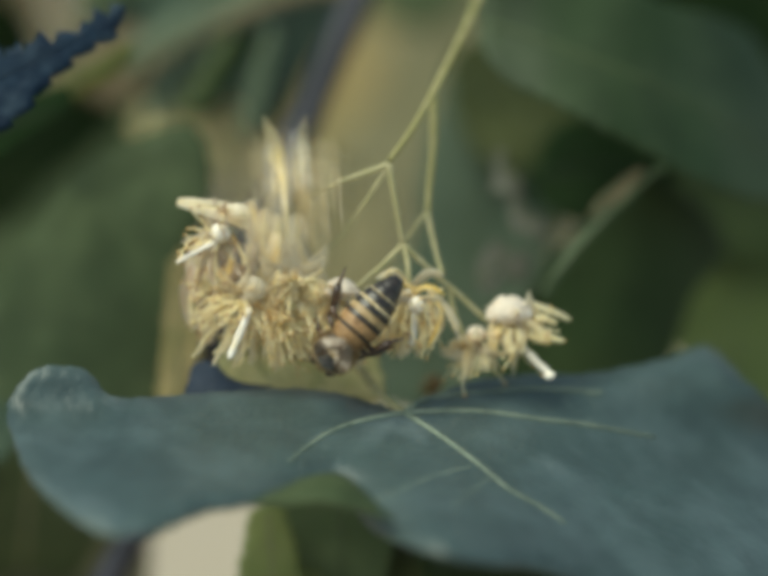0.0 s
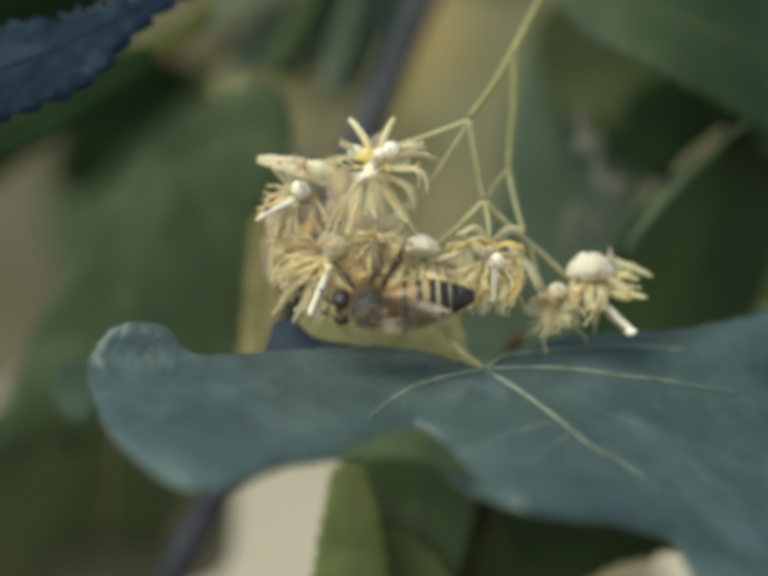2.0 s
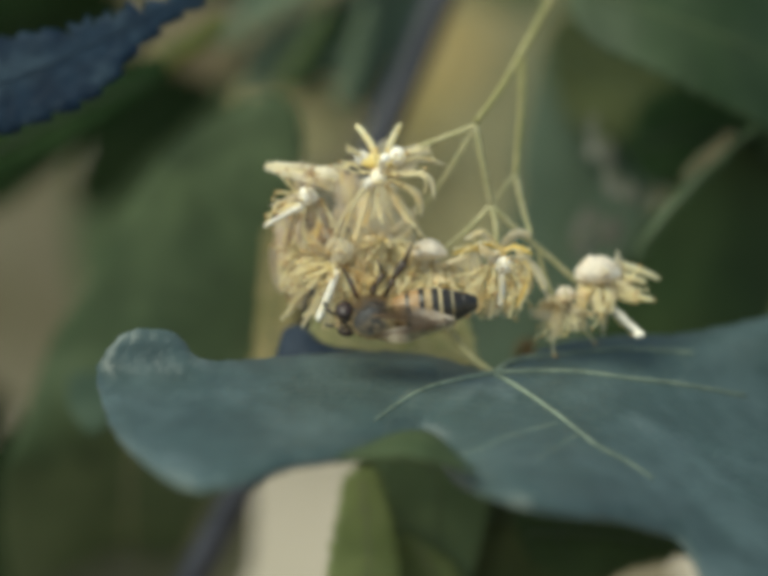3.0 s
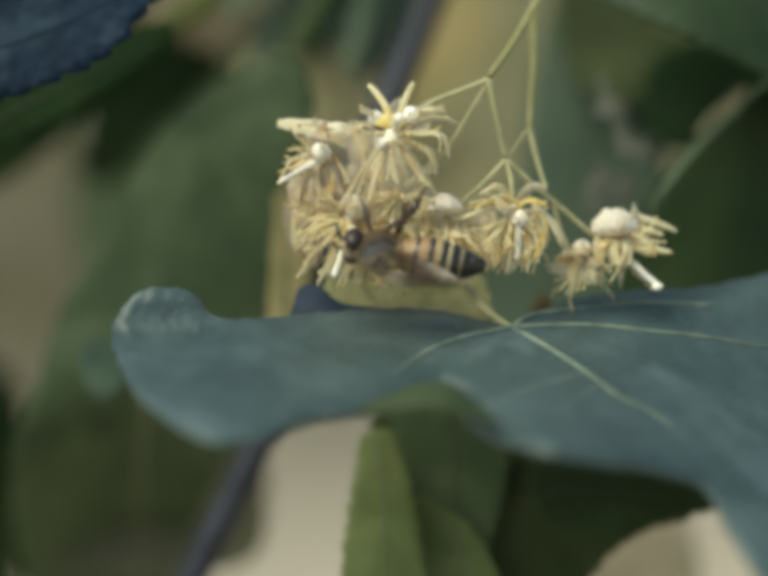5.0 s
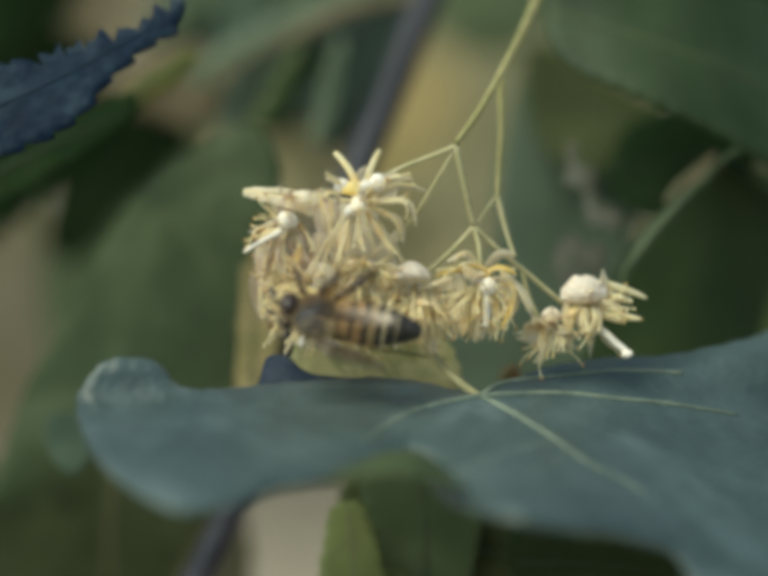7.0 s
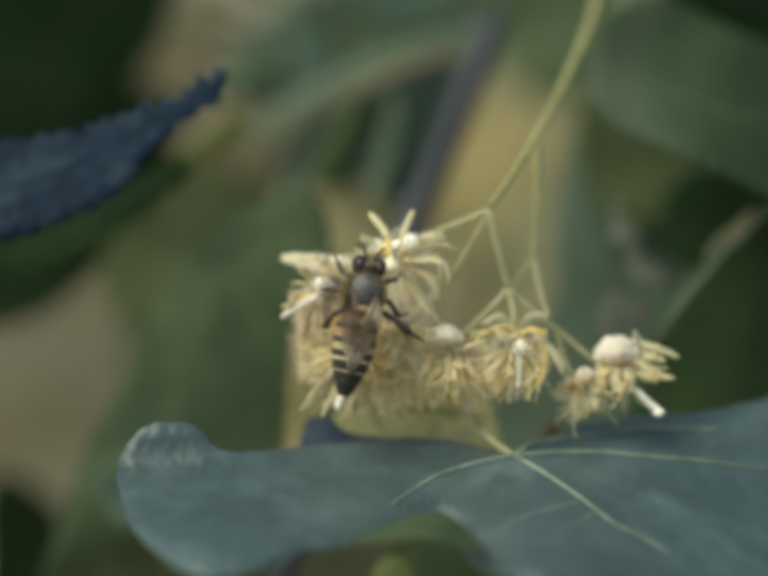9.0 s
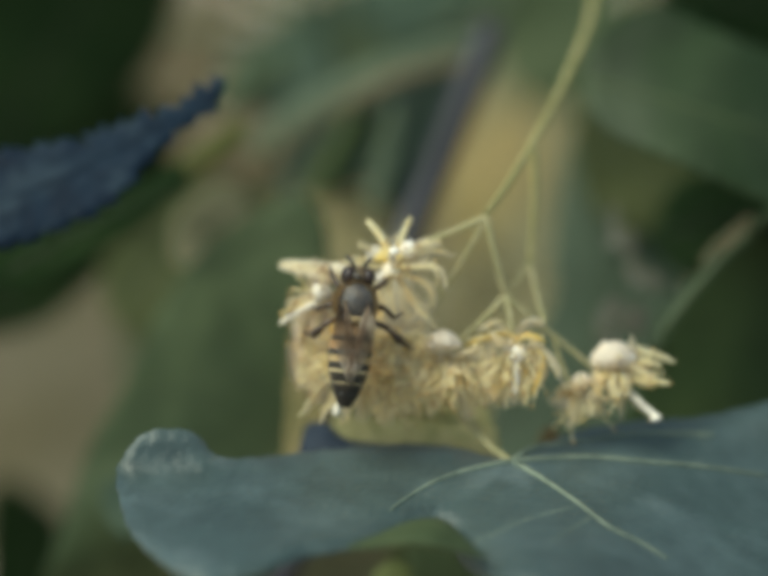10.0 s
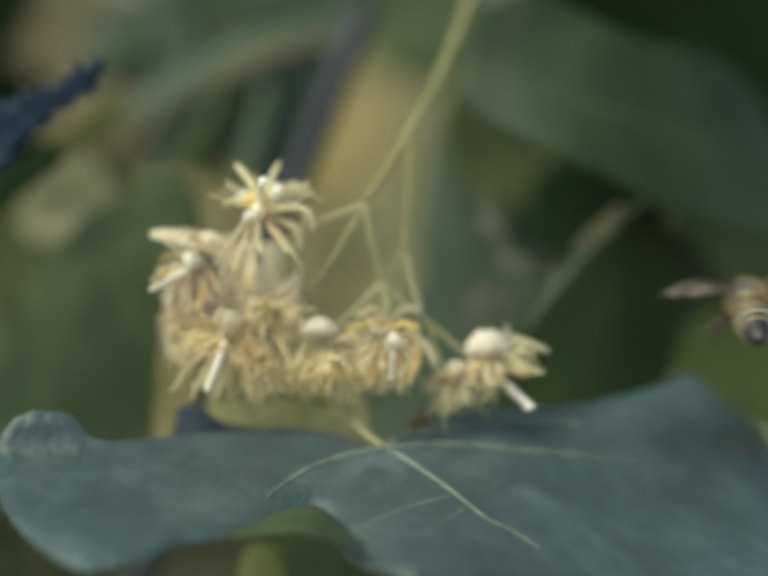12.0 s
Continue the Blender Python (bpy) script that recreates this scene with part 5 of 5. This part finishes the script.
def ring_radius(s):
    """The half width of the bee's abdomen, s from 0 at the waist to 1 at the tip."""
    return 1.93 * (max(0.0, math.sin(math.pi * (0.10 + 0.865 * s) ** 0.80)) ** 0.6) * (1 - 0.10 * s)


def lathe(bm, stations, sides=20, flat=0.92):
    """Rings along -x: (x, radius, drop)."""
    rings = []
    for x, r, z in stations:
        rings.append([bm.verts.new((x, r * math.cos(a), z + flat * r * math.sin(a))) for a in (2 * math.pi * k / sides for k in range(sides))])
    for a, b in zip(rings, rings[1:]):
        for k in range(sides):
            bm.faces.new((a[k], a[(k + 1) % sides], b[(k + 1) % sides], b[k]))
    bm.faces.new(rings[0][::-1])
    bm.faces.new(rings[-1])


def honey_bee():
    bee = new("honey_bee")
    tagged(bee, "honey bee with amber and dark banded abdomen", "bee")
    bm = bmesh.new()
    ball(bm, (2.75, 0, 0.25), (1.85, 1.68, 1.72), None, 0.03, 3)
    thorax = part("thorax", bm, FUR, bee, "dark grey thorax with a fringe of hair")
    bm = bmesh.new()
    ball(bm, (1.28, 0, 1.28), (0.34, 0.85, 0.36), None, 0.12, 2)
    part("scutellum", bm, HAIR, thorax, "pale crescent at the rear of the thorax")
    bm = bmesh.new()
    ball(bm, (4.9, 0, -0.05), (0.80, 1.25, 1.30), None, 0.04, 3)
    head = part("head", bm, BLACK, bee)
    for s in (-1, 1):
        bm = bmesh.new()
        ball(bm, (4.98, 0.86 * s, 0.22), (0.84, 0.66, 1.18), None, 0, 3)
        part("eye", bm, EYE, head)
        bm = bmesh.new()
        tube(bm, smooth_line([(5.6, 0.35 * s, 0.0), (6.1, 0.6 * s, 0.1), (6.5, 0.85 * s, -0.3), (6.7, 1.1 * s, -1.0)], 3), (0.14, 0.16), 6)
        part("antenna", bm, BLACK, head)
    bm = bmesh.new()
    tube(bm, [(0.4, 0, 0.0), (1.4, 0, 0.1)], (0.7, 0.9), 10)
    abdomen = part("abdomen", bm, BLACK, bee)
    cuts = [0.0, 0.19, 0.37, 0.54, 0.69, 0.82, 1.0]
    for k in range(6):
        a, b = cuts[k], cuts[k + 1]
        lip = 0.05
        dark = (0.18, 0.30, 0.44, 0, 0, 0)[k]
        pale = (0, 0, 0, 0.30, 0.20, 0)[k]
        coats = [("segment", (AMBER, AMBER, GOLD, BLACK, BLACK, BLACK)[k], a, b, 0.0)]
        if dark:
            coats.append(("band", BLACK, b - dark * (b - a), b + 0.008, 0.035))
        if pale:
            coats.append(("hair_band", BAND, a + 0.012, a + pale * (b - a), 0.06))
        for kind, mat, lo, hi, grow in coats:
            bm = bmesh.new()
            st = []
            for i in range(7):
                s = min(lo + (hi - lo) * i / 6, 0.998)
                st.append((0.9 - 7.3 * s, ring_radius(s) + grow + lip * (s - a) / (b - a), -0.5 * s * s))
            lathe(bm, st)
            part(kind, bm, mat, abdomen)
    # legs: hip, knee, ankle, toe; those of one side are stretched out
    limbs = {"legs": [], "wings": [], "abdomen": abdomen}
    LEGS = [
        (1, (3.7, 0.9, -1.2), (4.4, 2.0, -1.6), (5.2, 2.3, -2.8), (5.8, 2.5, -3.6)),
        (1, (2.6, 1.0, -1.4), (2.5, 2.4, -1.4), (2.2, 3.2, -2.8), (2.6, 3.6, -3.8)),
        (1, (1.6, 0.9, -1.4), (0.4, 2.4, -1.0), (-0.6, 3.0, -2.2), (-0.4, 3.6, -3.4)),
        (-1, (3.7, 0.9, -1.0), (4.1, 2.1, -0.8), (4.5, 2.9, -1.6), (5.0, 3.4, -2.5)),
        (-1, (2.6, 1.0, -1.0), (2.4, 2.5, -0.5), (1.5, 3.5, -1.1), (2.0, 4.4, -2.0)),
        (-1, (1.6, 0.9, -1.0), (0.6, 2.8, -0.2), (-0.6, 4.2, -0.6), (-1.4, 5.6, -1.2)),
    ]
    for s, *joints in LEGS:
        pts = [Vector((p[0], p[1] * s, p[2])) for p in joints]
        rear = joints[0][0] < 2
        bm = bmesh.new()
        tube(bm, [v - pts[0] for v in pts[:2]], (0.2, 0.28), 7)
        tube(bm, smooth_line([v - pts[0] for v in pts[1:3]], 3), [0.2, 0.28, 0.42, 0.34] if rear else [0.17, 0.22, 0.26, 0.2], 7)
        tube(bm, [v - pts[0] for v in pts[2:]], (0.22 if rear else 0.14, 0.08), 7)
        leg = part("leg", bm, LEG, bee, "dark jointed leg")
        leg.location = pts[0] * MM
        limbs["legs"].append((s, leg))
    for s in (-1, 1):
        for name, root_x, length, width in (("fore_wing", 2.9, 7.4, 2.3), ("hind_wing", 2.1, 5.2, 1.6)):
            bm = bmesh.new()
            rim = [bm.verts.new((-length * t, s * width * (0.5 * math.sin(math.pi * t ** 0.7) + 0.28 * t), 0.12 * math.sin(6 * t))) for t in [i / 12 for i in range(13)]]
            fore = [bm.verts.new((-length * t, -s * width * 0.12 * math.sin(math.pi * t), 0.05)) for t in [i / 12 for i in range(1, 12)]]
            inner_edge = [rim[0]] + fore + [rim[-1]]
            for i in range(12):
                vs = [rim[i], rim[i + 1], inner_edge[i + 1], inner_edge[i]]
                vs = [v for j, v in enumerate(vs) if v not in vs[:j]]
                if len(vs) > 2:
                    bm.faces.new(vs)
            bmesh.ops.solidify(bm, geom=bm.faces[:], thickness=0.03)
            wing = part(name, bm, WING, bee, "clear brownish wing")
            limbs["wings"].append((s, wing, Vector((root_x, 1.0 * s, 1.75)) * MM))
            for k in range(3):
                rib = bmesh.new()
                tube(rib, [(-length * t, s * width * (0.06 + 0.14 * k) * t * (1.6 - t), 0.06) for t in (0.02, 0.3, 0.6, 0.9 - 0.1 * k)], (0.035, 0.025), 4)
                part("wing_vein", rib, VEIN_WING, wing)
    # fur of the thorax: short tapered hairs
    rng = random.Random(5)
    bm = bmesh.new()
    for k in range(3600):
        d = Vector((rng.gauss(0, 1), rng.gauss(0, 1), rng.gauss(0.1, 1))).normalized()
        if d.z > 0.45 and math.hypot(d.x, d.y) < 0.8 and rng.random() < 0.88:
            continue
        foot = Vector((2.75 + d.x * 1.88, d.y * 1.65, 0.25 + d.z * 1.65))
        side = d.orthogonal().normalized() * 0.04
        tip = foot + (d + Vector((-0.4, 0, 0.2))) * rng.uniform(0.25, 0.6)
        bm.faces.new([bm.verts.new(v) for v in (foot - side, foot + side, tip)])
    tagged(part("hair", bm, HAIR, thorax, "short pale brown hair"), kind="stuff")
    bm = bmesh.new()
    for k in range(240):
        d = Vector((rng.gauss(0.3, 1), rng.gauss(0, 0.45), rng.gauss(0.6, 1))).normalized()
        foot = Vector((4.9 + d.x * 0.84, d.y * 1.28, -0.05 + d.z * 1.28))
        side = d.orthogonal().normalized() * 0.04
        bm.faces.new([bm.verts.new(v) for v in (foot - side, foot + side, foot + d * rng.uniform(0.2, 0.5))])
    tagged(part("hair", bm, HAIR, head, "short pale brown hair"), kind="stuff")
    return bee, limbs


bee, limbs = honey_bee()

BEE_ROWS = [  # seconds, u, w, v of the body's middle, heading in the picture plane, pitch of the nose away from the camera, roll
    (0.0, -4.8, -5.0, 6.3, -130, 63, 0),
    (0.4, -4.4, -5.0, 5.3, -132, 65, 0),
    (0.8, -5.6, -5.0, 6.6, -125, 74, 0),
    (1.1, -6.1, -5.0, 3.1, -131, 74, 0),
    (1.3, -7.2, -5.0, 4.5, -128, 74, 0),
    (1.5, -3.7, -5.0, 7.2, -120, 23, 0),
    (1.6, -3.9, -5.0, 8.9, -131, 0, 0),
    (1.7, -4.5, -5.0, 7.6, -153, 0, -10),
    (1.8, -5.1, -5.0, 4.2, -167, 0, -20),
    (2.0, -7.1, -5.0, 5.6, -176, 0, -30),
    (2.1, -7.5, -5.0, 5.0, -178, 0, -30),
    (2.3, -6.7, -5.0, 4.7, -179, 0, -30),
    (2.5, -7.0, -5.0, 6.0, 177, 0, -30),
    (2.8, -7.6, -5.0, 6.8, -178, 0, -30),
    (3.0, -7.4, -5.0, 5.1, -174, 0, -30),
    (3.3, -6.5, -5.0, 4.7, -175, 0, -30),
    (3.5, -7.2, -5.0, 5.0, 176, 0, -30),
    (3.6, -6.9, -5.0, 5.0, -178, 0, -30),
    (3.7, -8.2, -5.0, 5.0, -156, 0, -30),
    (5.3, -8.2, -5.0, 6.1, 165, 0, -40),
    (5.5, -8.0, -5.0, 6.0, 165, 0, -40),
    (5.9, -11.2, -5.0, 6.8, 160, 0, -40),
    (6.2, -10.1, -5.0, 7.4, 173, 0, -40),
    (6.5, -10.8, -5.0, 5.9, 174, 0, -40),
    (6.7, -11.2, -5.0, 6.1, 174, 0, -40),
    (7.5, -10.0, -6.0, 6.7, 138, 0, -20),
    (8.3, -12.8, -5.0, 10.0, 74, 0, 10),
    (8.5, -13.3, -5.0, 10.6, 81, 0, 10),
    (9.0, -12.6, -5.0, 11.6, 78, 0, 10),
    (9.5, -12.7, -5.0, 11.6, 78, 0, 10),
    (10.0, -12.9, -5.0, 11.2, 83, 0, 10),
    (10.1, -14.5, -5.0, 10.9, 83, 0, 10),
    (10.2, -12.9, -5.0, 9.0, 72, 0, 10),
    (10.3, -9.2, -5.0, 8.5, 46, 0, 10),
    (10.4, -7.8, -5.0, 9.7, 52, 0, 20),
    (10.5, -7.7, -5.0, 9.3, 32, 0, 25),
    (10.6, -6.0, -5.0, 8.6, 19, 0, 18),
    (10.8, -3.3, -5.0, 9.9, 20, 12, 0),
    (11.0, -1.9, -5.0, 10.6, 18, 28, -14),
    (11.2, 2.7, -5.0, 11.0, 41, 0, -10),
    (11.4, 0.5, -6.0, 11.8, 74, 20, 0),
    (11.5, 0.9, -6.0, 12.2, 75, 27, 0),
    (11.6, 1.5, -7.0, 13.9, 70, 27, 0),
    (11.7, 11.1, -8.0, 12.5, 85, 20, 0),
    (11.8, 29.2, -6.0, 4.8, 90, 42, 0),
    (11.9, 28.7, -3.0, 11.4, 112, 64, 0),
    (12.0, 32.6, 0.0, 11.5, 98, 70, 0),
]


def bee_pose(u, w, v, heading, pitch, roll):
    """Back to the camera, nose along the heading."""
    a = radians(heading)
    ahead, back = Vector((math.cos(a), 0, math.sin(a))), Vector((0, -1, 0))
    turn = Matrix((ahead, back.cross(ahead), back)).transposed().to_4x4()
    return place(u, w, v) @ turn @ pose(0, 0, 0, roll) @ pose(0, 0, 0, 0, pitch)


LIFT = [(11.2, 0.0), (11.35, 0.25), (11.5, 0.45), (11.7, 0.7), (11.85, 0.95), (12.0, 1.0)]


def motions():
    # the top flower still quivers at the start; the flowers spring up as the bee's weight leaves them
    for cup, up, aside, tilt in ((top, 3.7, -0.9, 14), (left, 1.3, -0.6, 5), (low, 0.7, -0.4, 0), (edge, 0.9, -0.5, 0), (inner, 1.4, -0.5, 0), (under, 0.5, -0.3, 0)):
        rest = cup.matrix_basis.copy()
        at = Matrix.Translation(rest.translation)
        dip = [(3.2, 0.0), (4.4, -0.06), (5.3, -0.12), (6.7, -0.12), (7.6, -0.05), (8.3, 0.0)] if cup is top else []
        walk(cup, [(t, Matrix.Translation((aside * max(k, 0) * MM, 0, up * k * MM)) @ at @ pose(0, 0, 0, -tilt * k) @ at.inverted() @ rest) for t, k in ([(0.0, 0.6), (0.034, -0.9), (0.067, 0.3), (0.1, 0.0)] if cup is top else [(0.0, 0.0)]) + dip + LIFT])
    # the leaf that stands in for a pale gap turns face-on as the gap opens
    rest = turning.matrix_basis.copy()
    walk(turning, [(t, Matrix.Translation((k * 9 * MM, 0, -k * 3 * MM)) @ rest @ pose(0, 0, 0, 0, 0, a)) for t, a, k in ((0.0, 84, 1.0), (8.9, 84, 1.0), (9.5, 66, 0.6), (10.2, 14, 0.1), (10.6, 0, 0.0), (12.0, 0, 0.0))])
    # an added leaf slides up from behind the tall one in place of its sway
    rest = rising.matrix_basis.copy()
    walk(rising, [(t, Matrix.Translation((k * 7 * MM, 0, -k * 11 * MM)) @ rest) for t, k in ((0.0, 1.0), (6.3, 1.0), (7.3, 0.55), (8.2, 0.12), (9.0, 0.0), (12.0, 0.0))])
    # an added leaf below slides across the bright gap to dim it
    rest = swaying.matrix_basis.copy()
    walk(swaying, [(t, Matrix.Translation((-k * 16 * MM, 0, -k * 2 * MM)) @ rest) for t, k in ((0.0, 1.0), (6.6, 1.0), (7.4, 0.75), (8.3, 0.5), (8.6, 0.32), (9.0, 0.0), (12.0, 0.0))])
    walk(bee, [(t, bee_pose(*row)) for t, *row in BEE_ROWS])
    # the abdomen stays raised while the bee dives head first into the flower
    BEND = [(0, 63), (0.4, 65), (0.8, 74), (1.1, 74), (1.3, 74), (1.5, 23), (1.65, 0), (12.0, 0)]
    walk(limbs["abdomen"], [(t, pose(0.9 * MM, 0, 0, 0, -a) @ pose(-0.9 * MM, 0, 0)) for t, a in BEND])
    rng = random.Random(9)
    for k, (side, leg) in enumerate(limbs["legs"]):
        at = leg.location / MM
        steps = [(0.0, 0, 0)]
        while steps[-1][0] < 11.5:
            steps.append((steps[-1][0] + rng.choice((0.2, 0.3, 0.4)), rng.uniform(-16, 16), rng.uniform(-12, 12)))
        if k in (4, 5):
            # the free legs are stretched upwards while the bee dives into the flower
            steps = [(t, a * 0.4, 44 + b * 0.6) if t < 1.4 else (t, a, b) for t, a, b in steps]
        steps = [r for r in steps if r[0] < 11.9] + [(12.0, 10, 10)]
        if k == 2:
            # one hind leg is held out as the bee takes off
            steps = [r for r in steps if r[0] < 11.1] + [(11.3, -15, 46), (11.6, -12, 52), (12.0, -15, 40)]
        walk(leg, [(t, pose(at.x * MM, at.y * MM, at.z * MM, b, 0, a)) for t, a, b in steps])
    # spread: how far the wings stand off the body; they beat once it takes off
    SPREAD = [(0.0, 0), (1.3, 0), (1.5, 6), (1.7, 0), (6.7, 2), (7.2, 30), (7.8, 30), (8.2, 2), (8.5, -1), (10.2, -1), (10.6, 24), (10.9, 30), (11.1, 44), (11.25, 60)]
    for side, wing, at in limbs["wings"]:
        rows = [(t, a - 11, 0.2 * a) for t, a in SPREAD]
        for i in range(42):
            rows.append((11.3 + i / 60, 72, 46 if i % 2 else -36))
        rows[-1] = (12.0, 72, 30)
        walk(wing, [(t, pose(at.x, at.y, at.z, lift * side, 5, -out * side)) for t, out, lift in rows])


motions()
